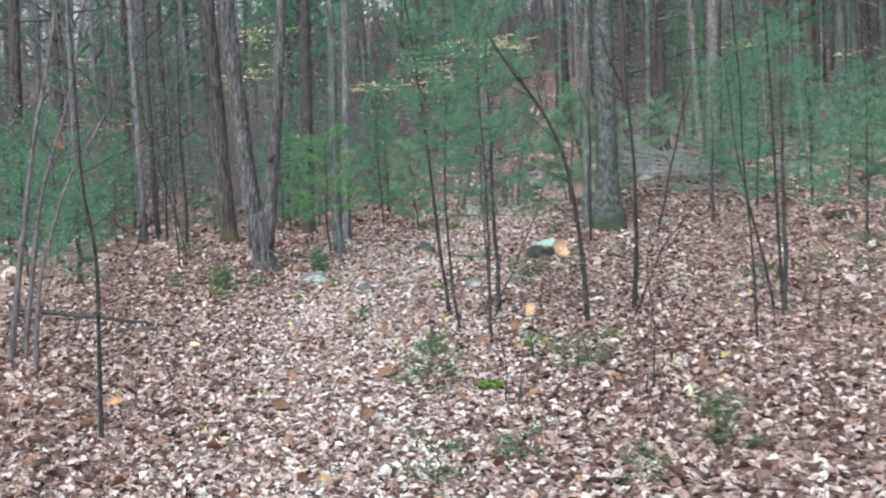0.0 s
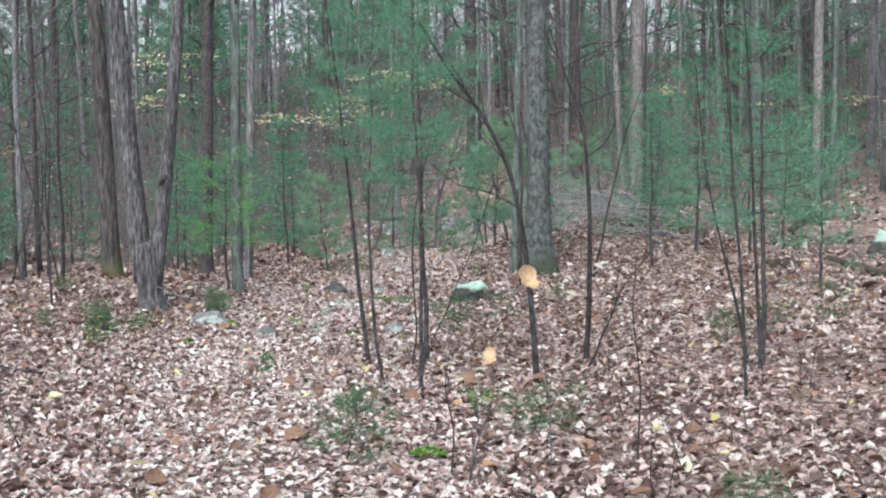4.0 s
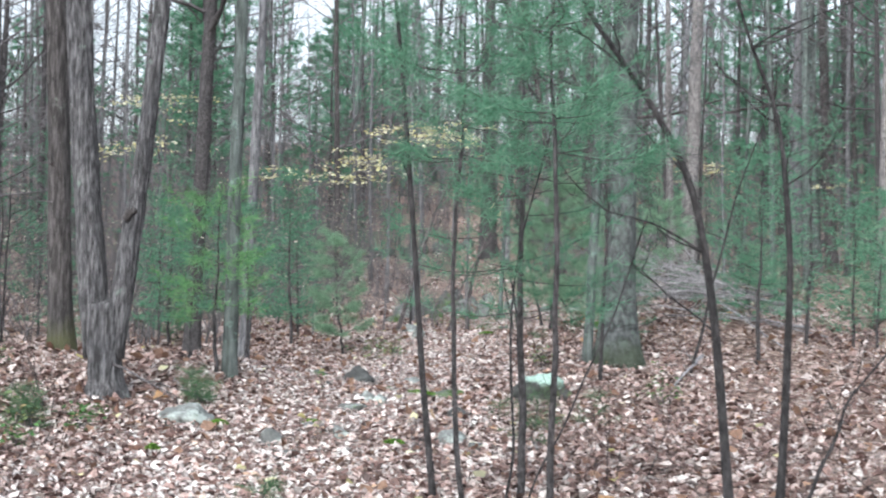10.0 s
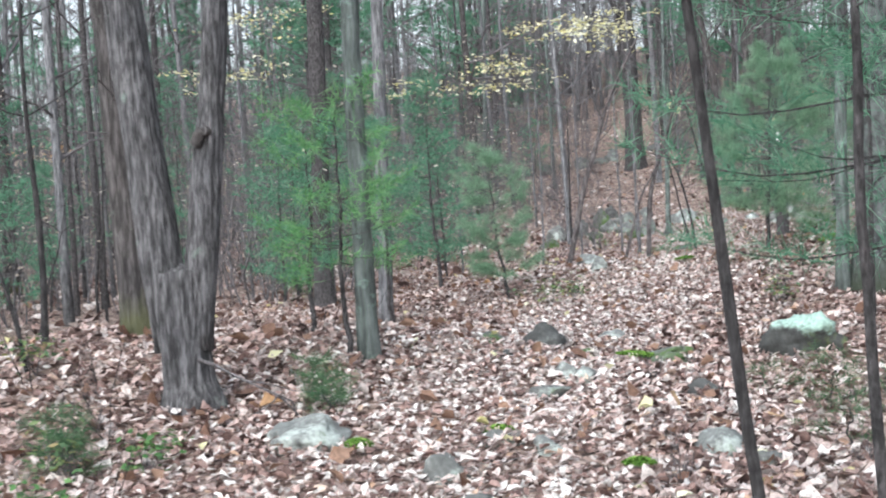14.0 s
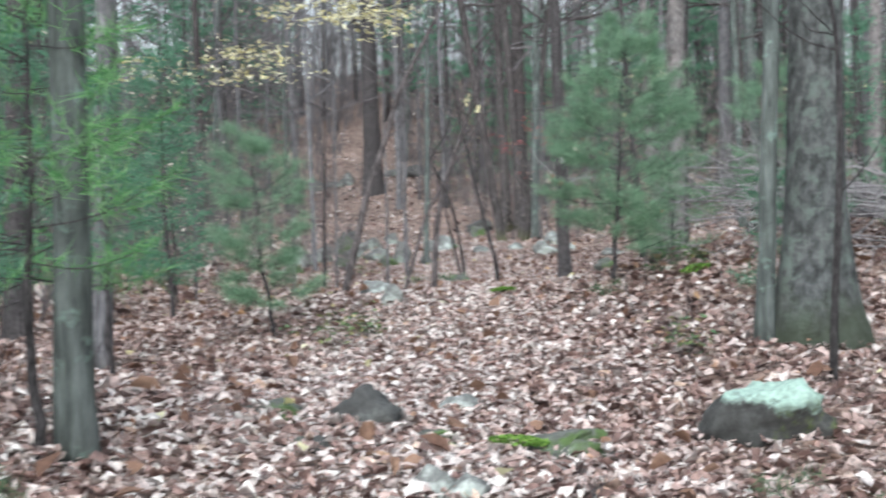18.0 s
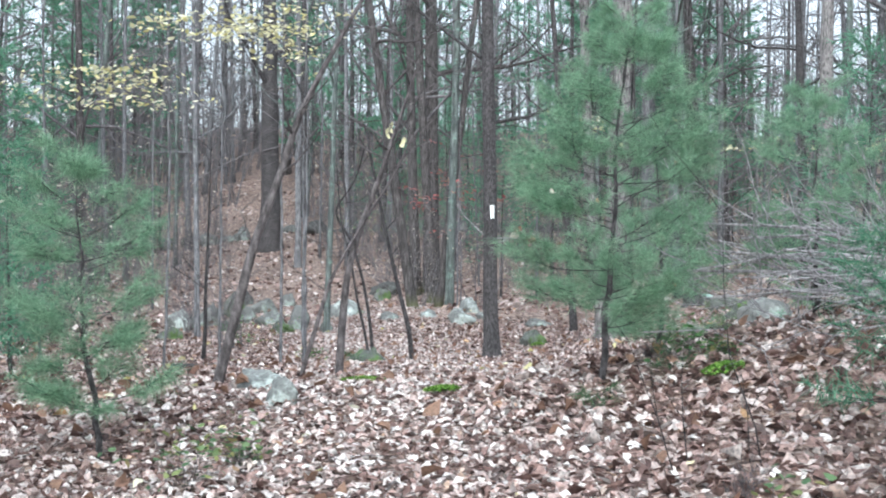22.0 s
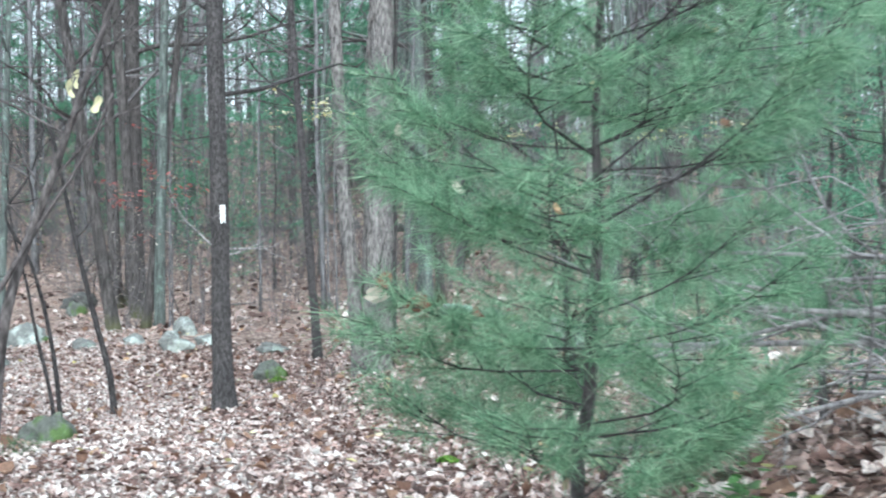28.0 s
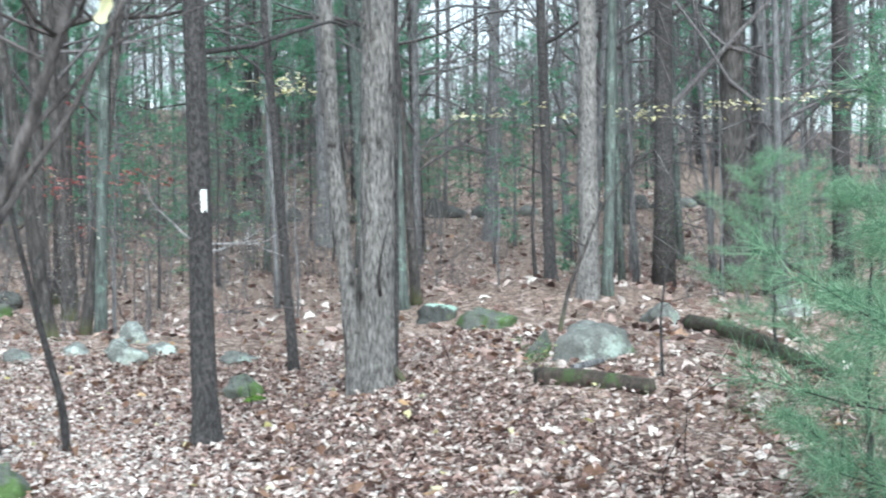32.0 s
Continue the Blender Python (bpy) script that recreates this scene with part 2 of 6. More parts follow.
def stone_material(name, dark, light, patch, patch_from, moss=None, moss_from=0.6, crust=None):
    m, n, l, b = material(name)
    v = coords(n, l)
    f1, f2, f3 = noise_node(n, l, v, 6, 8, 0.65), noise_node(n, l, v, 2.3, 6, 0.7), noise_node(n, l, v, 38, 4)
    r = ramp_node(n, [(0.3, dark), (0.7, light)])
    l.new(f1, r.inputs["Fac"])
    pr = ramp_node(n, [(patch_from - 0.05, (0, 0, 0)), (patch_from + 0.04, (1, 1, 1))])
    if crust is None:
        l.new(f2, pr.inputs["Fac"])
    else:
        # the lichen crust keeps to the rock's cap and also paints its lit top
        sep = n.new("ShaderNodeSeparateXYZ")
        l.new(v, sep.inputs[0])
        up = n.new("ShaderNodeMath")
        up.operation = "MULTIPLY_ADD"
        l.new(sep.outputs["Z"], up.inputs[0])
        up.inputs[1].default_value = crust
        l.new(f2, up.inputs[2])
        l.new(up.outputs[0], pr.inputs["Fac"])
    col = mix_color(n, l, pr.outputs["Color"], r.outputs["Color"], patch)
    if moss:
        f4 = noise_node(n, l, coords(n, l, (1.3, 1.1, 0.9)), 3.1, 6, 0.7)
        mr = ramp_node(n, [(moss_from - 0.05, (0, 0, 0)), (moss_from + 0.05, (1, 1, 1))])
        l.new(f4, mr.inputs["Fac"])
        col = mix_color(n, l, mr.outputs["Color"], col, moss)
    sp = ramp_node(n, [(0.35, (0.72, 0.72, 0.72)), (0.65, (1.12, 1.12, 1.12))])
    l.new(f3, sp.inputs["Fac"])
    mul = n.new("ShaderNodeMix")
    mul.data_type, mul.blend_type = "RGBA", "MULTIPLY"
    mul.inputs[0].default_value = 1.0
    l.new(col, mul.inputs[6])
    l.new(sp.outputs["Color"], mul.inputs[7])
    l.new(mul.outputs[2], b.inputs["Base Color"])
    b.inputs["Roughness"].default_value = 0.9
    bump(n, l, b, f1, 0.6, 0.03)
    return m


STONE = {
    "pale": stone_material("stone_pale", (0.10, 0.105, 0.102), (0.28, 0.29, 0.283), (0.42, 0.46, 0.435), 0.52, (0.10, 0.14, 0.05), 0.66),
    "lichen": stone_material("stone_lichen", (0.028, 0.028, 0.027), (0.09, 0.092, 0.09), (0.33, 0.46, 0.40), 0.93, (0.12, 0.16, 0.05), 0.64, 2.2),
    "dark": stone_material("stone_dark", (0.04, 0.04, 0.04), (0.11, 0.112, 0.11), (0.14, 0.15, 0.14), 0.6),
    "grey": stone_material("stone_grey", (0.075, 0.077, 0.074), (0.21, 0.213, 0.206), (0.28, 0.32, 0.295), 0.57, (0.09, 0.12, 0.05), 0.64),
    "moss": stone_material("stone_mossy", (0.07, 0.075, 0.068), (0.17, 0.18, 0.165), (0.22, 0.28, 0.235), 0.58, (0.08, 0.13, 0.04), 0.52),
}
MOSS = island_material("moss", [(0.0, (0.06, 0.13, 0.025)), (0.6, (0.13, 0.24, 0.045)), (1.0, (0.24, 0.36, 0.09))], 0.8, 0.1)

PAINT, pn, pl, pb = material("white_trail_paint")
pf = noise_node(pn, pl, coords(pn, pl), 40.0, 4)
pr0 = ramp_node(pn, [(0.3, (0.70, 0.71, 0.70)), (0.6, (0.86, 0.87, 0.86))])
pl.new(pf, pr0.inputs["Fac"])
pl.new(pr0.outputs["Color"], pb.inputs["Base Color"])
pb.inputs["Roughness"].default_value = 0.6

SOIL, sn, sl, sb = material("forest_floor")
sv = coords(sn, sl)
vor = sn.new("ShaderNodeTexVoronoi")
vor.inputs["Scale"].default_value = 19.0
wob = sn.new("ShaderNodeTexNoise")
wob.inputs["Scale"].default_value = 9.0
sl.new(sv, wob.inputs["Vector"])
wadd = sn.new("ShaderNodeVectorMath")
wadd.operation = "MULTIPLY_ADD"
sl.new(wob.outputs["Color"], wadd.inputs[0])
wadd.inputs[1].default_value = (0.12, 0.12, 0.12)
sl.new(sv, wadd.inputs[2])
sl.new(wadd.outputs[0], vor.inputs["Vector"])
sepc = sn.new("ShaderNodeSeparateColor")
sl.new(vor.outputs["Color"], sepc.inputs[0])
srr = ramp_node(sn, [(0.0, (0.07, 0.048, 0.04)), (0.35, (0.18, 0.12, 0.098)), (0.6, (0.31, 0.225, 0.19)), (0.85, (0.45, 0.36, 0.32)), (1.0, (0.58, 0.50, 0.46))])
sl.new(sepc.outputs[0], srr.inputs["Fac"])
big = noise_node(sn, sl, sv, 0.35, 5)
bigr = ramp_node(sn, [(0.35, (0.72, 0.68, 0.66)), (0.65, (1.08, 1.04, 1.02))])
sl.new(big, bigr.inputs["Fac"])
smul = sn.new("ShaderNodeMix")
smul.data_type, smul.blend_type = "RGBA", "MULTIPLY"
smul.inputs[0].default_value = 1.0
sl.new(srr.outputs["Color"], smul.inputs[6])
sl.new(bigr.outputs["Color"], smul.inputs[7])
sl.new(smul.outputs[2], sb.inputs["Base Color"])
sb.inputs["Roughness"].default_value = 0.8
bump(sn, sl, sb, vor.outputs["Distance"], 0.8, 0.05)


# ---- the lie of the land: a gentle dip, low mounds, a slope rising beyond ----
MOUNDS = [
    (-3.9, 17.4, 2.5, 0.033),
    (-4.8, 19.2, 2.5, 0.478),
    (-2.6, 20.5, 2.5, 0.059),
    (-0.3, 20.4, 2, -0.103),
    (0.6, 21.7, 2, 0.331),
    (0.2, 24.9, 2.2, 0.139),
    (-1.7, 26, 2, 0.327),
    (-0.8, 30.1, 2.5, 0.241),
    (1.2, 35.8, 3, -0.104),
    (3.5, 39.2, 3, -0.23),
    (2.2, 43.6, 3, 0.389),
    (7.4, 38.6, 3, 0.395),
    (5.4, 35.4, 3, 0.238),
    (11, 45.8, 4, 0.76),
    (0.5, 13, 2.5, 0.015),
    (0, 0, 4, 0.357),
    (2.4, 25.2, 2.0, 0.88),
]


def ground(x, y):
    x, y = np.asarray(x, float), np.asarray(y, float)
    u, v = (np.minimum(np.maximum(y, -12), 44) - 24) / 20, np.clip(x, -14, 14) / 10
    z = 0.028 + 0.012 * u + 0.061 * u * u + 0.045 * v + 0.187 * v * u
    for mx, my, ms, mh in MOUNDS:
        z = z + mh * np.exp(-((x - mx) ** 2 + (y - my) ** 2) / ms**2)
    d = np.clip(y - 46, 0, 45)
    h = np.clip((x + 1.3) * 0.8 + (y - 24.5) * 0.6 - 23, 0, 32)
    back = np.clip(y - 74, 0, 70)
    return z + 0.045 * d + 0.0011 * d * d + 0.11 * h * h / (h + 4) + 0.11 * back * back / (back + 6)


def gz(x, y):
    return float(ground(x, y))


def rough_ground(x, y):
    return 0.022 * np.sin(2.1 * x + 1.3 * np.sin(1.7 * y)) * np.cos(1.9 * y + np.sin(2.3 * x)) + 0.012 * np.sin(6.3 * x + 2 * np.sin(3.1 * y)) * np.sin(5.7 * y)


# ---- mesh helpers ----
def np_mesh(name, verts, tris, mat, smooth=False):
    me = bpy.data.meshes.new(name)
    verts, tris = np.asarray(verts, np.float32), np.asarray(tris, np.int32)
    k = tris.shape[1]
    me.vertices.add(len(verts))
    me.vertices.foreach_set("co", verts.ravel())
    me.loops.add(tris.size)
    me.loops.foreach_set("vertex_index", tris.ravel())
    me.polygons.add(len(tris))
    me.polygons.foreach_set("loop_start", np.arange(0, tris.size, k, dtype=np.int32))
    if smooth:
        me.polygons.foreach_set("use_smooth", np.ones(len(tris), bool))
    me.materials.append(mat)
    me.update(calc_edges=True)
    return me


def thing(name, x, y, z=None, label="", category="", group="", kind="", rz=0.0):
    ob = new(name)
    ob.empty_display_size = 0.1
    ob.matrix_basis = pose(x, y, gz(x, y) if z is None else z, 0, 0, rz)
    return tagged(ob, label, category, group, kind)


def part(name, me, parent, label="", kind=""):
    ob = new(name, me)
    ob.parent = parent
    if kind:
        tagged(ob, kind=kind)
    if label:
        tagged(ob, label)
    return ob


def bent_path(pts, n):
    """A smooth line through the given points, with n + 1 stations."""
    pts = np.asarray(pts, float)
    s = np.r_[0, np.cumsum(np.linalg.norm(np.diff(pts, axis=0), axis=1))]
    t = np.linspace(0, s[-1], n + 1)
    out = np.stack([np.interp(t, s, pts[:, k]) for k in range(3)], 1)
    for _ in range(max(1, n // 8)):
        out[1:-1] = 0.25 * out[:-2] + 0.5 * out[1:-1] + 0.25 * out[2:]
    return out


def tube(line, radii, sides=7, rough=0.0, seed=0.0, ridges=0.0, close=True):
    """A tapering round rod along a line; returns vertices and quads."""
    line, radii = np.asarray(line, float), np.asarray(radii, float)
    tang = np.gradient(line, axis=0)
    tang /= np.linalg.norm(tang, axis=1, keepdims=True) + 1e-9
    ref = np.array([1.0, 0, 0]) if abs(tang[0, 0]) < 0.8 else np.array([0, 1.0, 0])
    a = ref - tang * (tang @ ref)[:, None]
    a /= np.linalg.norm(a, axis=1, keepdims=True) + 1e-9
    b = np.cross(tang, a)
    th = np.linspace(0, 2 * np.pi, sides, endpoint=False)
    rr = np.repeat(radii[:, None], sides, 1)
    s = np.r_[0, np.cumsum(np.linalg.norm(np.diff(line, axis=0), axis=1))][:, None]
    if rough:
        rr = rr * (1 + rough * (np.sin(3 * th + 2.3 * s + seed) + np.sin(5 * th - 3.7 * s + 2 * seed) * 0.7 + np.sin(2 * th + 7 * s + seed) * 0.5))
    if ridges:
        w = np.sin(11 * th + 1.9 * np.sin(2.6 * s + seed) + seed) + 0.6 * np.sin(17 * th + 2.5 * np.sin(1.7 * s + 1.4 * seed)) + 0.5 * np.sin(7 * th + 4 * s) * np.sin(9 * s + 3 * th)
        rr = rr * (1 + ridges * w)
    v = line[:, None] + rr[..., None] * (np.cos(th)[None, :, None] * a[:, None] + np.sin(th)[None, :, None] * b[:, None])
    n = len(line)
    i, j = np.meshgrid(np.arange(n - 1), np.arange(sides), indexing="ij")
    q = np.stack([i * sides + j, i * sides + (j + 1) % sides, (i + 1) * sides + (j + 1) % sides, (i + 1) * sides + j], -1).reshape(-1, 4)
    v = v.reshape(-1, 3)
    if close:
        v = np.vstack([v, line[-1] + tang[-1] * radii[-1] * 0.5, line[0]])
        k = np.arange(sides)
        top, bot = n * sides, n * sides + 1
        last = (n - 1) * sides
        q = np.vstack([q, np.stack([last + k, last + (k + 1) % sides, np.full(sides, top), np.full(sides, top)], 1), np.stack([(k + 1) % sides, k, np.full(sides, bot), np.full(sides, bot)], 1)])
    return v, q


def tubes_mesh(name, tubes, mat):
    """Several rods in one mesh."""
    me = bpy.data.meshes.new(name)
    vs, fs, off = [], [], 0
    for v, q in tubes:
        vs.append(v)
        fs.append(q + off)
        off += len(v)
    v, f = np.vstack(vs), np.vstack(fs)
    faces = [tuple(r) if r[2] != r[3] else tuple(r[:3]) for r in f.tolist()]
    me.from_pydata(v.tolist(), [], faces)
    me.polygons.foreach_set("use_smooth", np.ones(len(me.polygons), bool))
    me.materials.append(mat)
    return me


def leaf_cards(pos, normal, heading, length, width, curl):
    """Curled leaves with an uneven, lobed outline; returns vertices and triangles."""
    pos, normal, heading = (np.asarray(a, float) for a in (pos, normal, heading))
    heading = heading - normal * (heading * normal).sum(1, keepdims=True)
    heading /= np.linalg.norm(heading, axis=1, keepdims=True) + 1e-9
    side = np.cross(normal, heading)
    n = len(pos)
    rng = np.random.default_rng(n)
    L, W, C = (np.asarray(a, float) for a in (length, width, curl))
    rim = ((-0.52, 0.0, 0.0), (-0.2, -0.42, 0.9), (0.17, -0.46, 1.1), (0.52, 0.0, 0.25), (0.1, 0.48, 1.0), (-0.24, 0.38, 0.8))
    v = np.empty((n, 6, 3))
    droop = rng.uniform(-0.5, 0.5, n) * C
    for k, (a, b, c) in enumerate(rim):
        along, across, up = L * (a + rng.normal(0, 0.07, n)), W * (b + rng.normal(0, 0.09, n)), C * (c + rng.normal(0, 0.32, n)) + droop * (a > 0)
        v[:, k] = pos + heading * along[:, None] + side * across[:, None] + normal * up[:, None]
    t = (np.arange(n) * 6)[:, None, None] + np.array([[0, 2, 1], [0, 3, 2], [0, 4, 3], [0, 5, 4]])[None]
    return v.reshape(-1, 3), t.reshape(-1, 3)


def unit(a):
    return a / (np.linalg.norm(a, axis=-1, keepdims=True) + 1e-9)


# ---- the ground: one sheet out to the horizon ----
def axis_steps(lo, hi, step, far):
    inner = np.arange(lo, hi + step, step)
    grow = np.cumsum(step * 1.25 ** np.arange(1, 60))
    grow = grow[grow < far]
    return np.r_[lo - grow[::-1], inner, hi + grow]


gx, gy = axis_steps(-13, 16, 0.25, 1500), axis_steps(-3, 52, 0.25, 1500)
GX, GY = np.meshgrid(gx, gy)
GZ = ground(GX, GY) + rough_ground(GX, GY) * ((np.abs(GX) < 30) & (GY < 90) & (GY > -20))
gi, gj = np.meshgrid(np.arange(len(gy) - 1), np.arange(len(gx) - 1), indexing="ij")
gw = len(gx)
quads = np.stack([gi * gw + gj, gi * gw + gj + 1, (gi + 1) * gw + gj + 1, (gi + 1) * gw + gj], -1).reshape(-1, 4)
land = new("ground", np_mesh("ground", np.stack([GX, GY, GZ], -1).reshape(-1, 3), quads, SOIL, True))
tagged(land, "forest floor under brown fallen leaves, rising into a slope", "ground", kind="structure")


# ---- fallen leaves ----
def litter(name, n, box, size, spread, label, mat, keep=None, lift=0.012, tilt=0.48, seed=1):
    rng = np.random.default_rng(seed)
    x, y = rng.uniform(box[0], box[1], n), rng.uniform(box[2], box[3], n)
    if keep is not None:
        ok = keep(x, y, rng)
        x, y = x[ok], y[ok]
    n = len(x)
    clump = 0.5 + 0.5 * np.sin(1.3 * x + 2 * np.sin(0.9 * y)) * np.sin(1.1 * y + 1.5 * np.sin(0.7 * x))
    z = ground(x, y) + rough_ground(x, y) + lift + rng.uniform(0, 0.035, n) * (0.4 + clump)
    nrm = unit(np.stack([rng.normal(0, tilt, n), rng.normal(0, tilt, n), np.ones(n)], 1))
    az = rng.uniform(0, 2 * np.pi, n)
    hd = np.stack([np.cos(az), np.sin(az), np.zeros(n)], 1)
    L = size * np.minimum(rng.lognormal(0, spread, n), 1.5)
    v, t = leaf_cards(np.stack([x, y, z], 1), nrm, hd, L, L * rng.uniform(0.42, 0.8, n), L * rng.uniform(-0.34, 0.44, n))
    ob = new(name, np_mesh(name, v, t, mat))
    return tagged(ob, label, "leaf litter", kind="stuff")


def near_strip(x, y):
    line = np.interp(y, (0, 8, 15, 20, 27, 31, 36, 46, 72), (-0.3, -1.3, -2.4, -2.0, -1.0, 0.3, 0.8, 0.4, 0.2))
    return np.abs(x - line)


def on_trail(x, y, r):
    return near_strip(x, y) + r.normal(0, 0.35, len(x)) < 1.3


litter("leaf_litter", 275000, (-7.0, 7.5, 3.5, 42), 0.058, 0.42, "dry tan, brown and pale fallen leaves covering the ground", LITTER, lambda x, y, r: (near_strip(x, y) > 0.7) & ((near_strip(x, y) < 3.8) | (r.uniform(0, 1, len(x)) < 0.4)))
litter("trail_leaves", 300000, (-4.5, 3, 3.5, 44), 0.047, 0.4, "paler trodden leaves along the trail", LITTER_TRAIL, on_trail, seed=3, tilt=0.34)
litter("leaf_litter", 30000, (-18, 26, 8, 86), 0.17, 0.3, "dry fallen leaves covering the far slope", LITTER, lambda x, y, r: (near_strip(x, y) > 4.5) | (y > 43), seed=2)


# ---- rocks ----
def stone(kind, x, y, w, h, label, seed, name="stone"):
    rng = random.Random(seed)
    bm = bmesh.new()
    bmesh.ops.create_icosphere(bm, subdivisions=2 if name == "wall_stone" else (5 if name == "boulder" and w > 1 else (4 if w > 0.3 else 3)), radius=1.0)
    off = Vector((rng.uniform(-50, 50), rng.uniform(-50, 50), rng.uniform(-50, 50)))
    cuts = [(Vector((rng.uniform(-1, 1), rng.uniform(-1, 1), rng.uniform(-0.3, 1))).normalized(), rng.uniform(0.45, 0.82)) for _ in range(11)]
    if name == "boulder":
        cuts += [(Vector((0.12, -0.15, 1)).normalized(), 0.4), (Vector((-0.45, -0.85, 0.25)).normalized(), 0.5), (Vector((0.7, -0.6, 0.2)).normalized(), 0.55)]
    for v in bm.verts:
        p = v.co.copy()
        for nrm, far in cuts:
            over = p.dot(nrm) - far
            if over > 0:
                p -= nrm * over * 0.85
        p *= 1 + 0.26 * noise.noise(p * 1.6 + off) + 0.17 * noise.noise(p * 3.6 + off) + 0.07 * noise.noise(p * 9 + off) + 0.03 * noise.noise(p * 21 + off)
        v.co = p
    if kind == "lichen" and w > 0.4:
        # the front is broken away under a domed cap, so it lies in shade
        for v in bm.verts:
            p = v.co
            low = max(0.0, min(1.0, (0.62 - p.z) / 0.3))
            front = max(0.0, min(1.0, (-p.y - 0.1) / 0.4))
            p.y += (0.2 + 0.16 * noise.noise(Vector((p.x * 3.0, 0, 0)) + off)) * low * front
    sx, sy, sz = w * 0.55, w * rng.uniform(0.42, 0.6), h * 0.72
    for v in bm.verts:
        v.co = Vector((v.co.x * sx, v.co.y * sy, v.co.z * sz + h * 0.22))
    for f in bm.faces:
        f.smooth = True
    me = bpy.data.meshes.new(name)
    bm.to_mesh(me)
    bm.free()
    me.materials.append(STONE[kind])
    ob = new(name, me)
    ob.matrix_basis = pose(x, y, gz(x, y), rng.uniform(-8, 8), rng.uniform(-8, 8), rng.uniform(-25, 25))
    return tagged(ob, label, "stone" if name == "stone" else "boulder")


STONE_WORDS = {
    "pale": "pale grey fieldstone with lichen among fallen leaves",
    "lichen": "large rock crusted with pale green lichen",
    "dark": "dark rounded stone half buried in leaves",
    "grey": "grey fieldstone half buried in dry leaves",
    "moss": "low stone patched with green moss",
}
STONES = [
    ("pale", -3.05, 16.63, 0.43, 0.18),
    ("dark", -2.06, 20.0, 0.33, 0.21),
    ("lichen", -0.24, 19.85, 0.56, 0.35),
    ("moss", -2.42, 19.94, 0.31, 0.12),
    ("dark", -2.24, 19.17, 0.16, 0.07),
    ("pale", -1.89, 16.54, 0.18, 0.1),
    ("grey", -2.34, 16.24, 0.15, 0.1),
    ("pale", -1.1, 16.62, 0.28, 0.12),
    ("grey", -2.17, 15.58, 0.21, 0.08),
    ("pale", -1.73, 18.57, 0.22, 0.11),
    ("moss", -1.2, 19.73, 0.38, 0.11),
    ("grey", -0.91, 16.31, 0.14, 0.1),
    ("moss", -2.32, 19.21, 0.19, 0.06),
    ("pale", -1.82, 18.65, 0.16, 0.13),
    ("pale", -1.55, 20.73, 0.26, 0.1),
    ("moss", -1.72, 19.83, 0.24, 0.06),
    ("pale", -2.58, 20.28, 0.23, 0.08),
    ("dark", -1.0, 18.25, 0.28, 0.12),
    ("moss", -1.12, 19.55, 0.3, 0.1),
    ("grey", -1.95, 18.03, 0.28, 0.07),
]
STONES_FAR = [
    ("pale", -1.57, 25.36, 0.25, 0.21),
    ("pale", -1.66, 25.95, 0.32, 0.19),
    ("moss", -0.1, 33.4, 0.5, 0.34),
    ("dark", 2.77, 54.45, 0.78, 0.48),
    ("pale", 3.03, 43.13, 0.42, 0.34),
    ("pale", 2.61, 42.43, 0.35, 0.22),
    ("pale", 2.05, 42.31, 0.4, 0.18),
    ("grey", 1.32, 42.16, 0.4, 0.18),
    ("grey", 6.25, 36.55, 0.98, 0.6),
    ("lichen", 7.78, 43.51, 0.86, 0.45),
    ("moss", 7.89, 41.92, 0.92, 0.43),
    ("moss", 5.94, 37.19, 0.32, 0.3),
    ("moss", 3.33, 39.26, 0.51, 0.33),
    ("pale", 3.01, 43.55, 0.36, 0.25),
    ("pale", 2.55, 42.2, 0.3, 0.2),
    ("pale", 3.09, 42.06, 0.42, 0.22),
    ("grey", 3.96, 41.45, 0.45, 0.17),
    ("grey", 10.22, 41.14, 0.57, 0.33),
    ("moss", 2.47, 52.7, 0.6, 0.41),
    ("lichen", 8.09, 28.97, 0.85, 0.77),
    ("grey", -2.32, 16.03, 0.21, 0.15),
    ("grey", -2.12, 16.76, 0.28, 0.11),
    ("pale", 2.53, 41.69, 0.47, 0.3),
    ("pale", 13.07, 41.82, 0.73, 0.42),
    ("pale", -2.54, 44.40, 0.59, 0.59),
    ("grey", -2.21, 45.03, 0.46, 0.40),
    ("grey", -1.94, 46.13, 0.60, 0.53),
    ("moss", -1.39, 48.89, 0.68, 0.62),
    ("grey", -1.23, 46.46, 0.49, 0.36),
    ("dark", -1.00, 52.20, 0.58, 0.43),
    ("grey", -0.64, 49.94, 0.64, 0.43),
    ("grey", -0.83, 43.27, 0.51, 0.39),
    ("moss", -0.70, 41.34, 0.39, 0.24),
    ("grey", -0.41, 41.73, 0.47, 0.45),
    ("grey", 0.01, 51.51, 0.60, 0.38),
    ("pale", 0.58, 42.92, 0.65, 0.46),
    ("moss", 0.81, 42.98, 0.31, 0.26),
    ("grey", 0.10, 41.48, 0.29, 0.22),
    ("moss", -1.57, 42.63, 0.41, 0.26),
    ("moss", -2.61, 40.99, 0.41, 0.29),
]
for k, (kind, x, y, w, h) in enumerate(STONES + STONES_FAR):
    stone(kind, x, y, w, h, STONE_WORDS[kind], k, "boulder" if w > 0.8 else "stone")

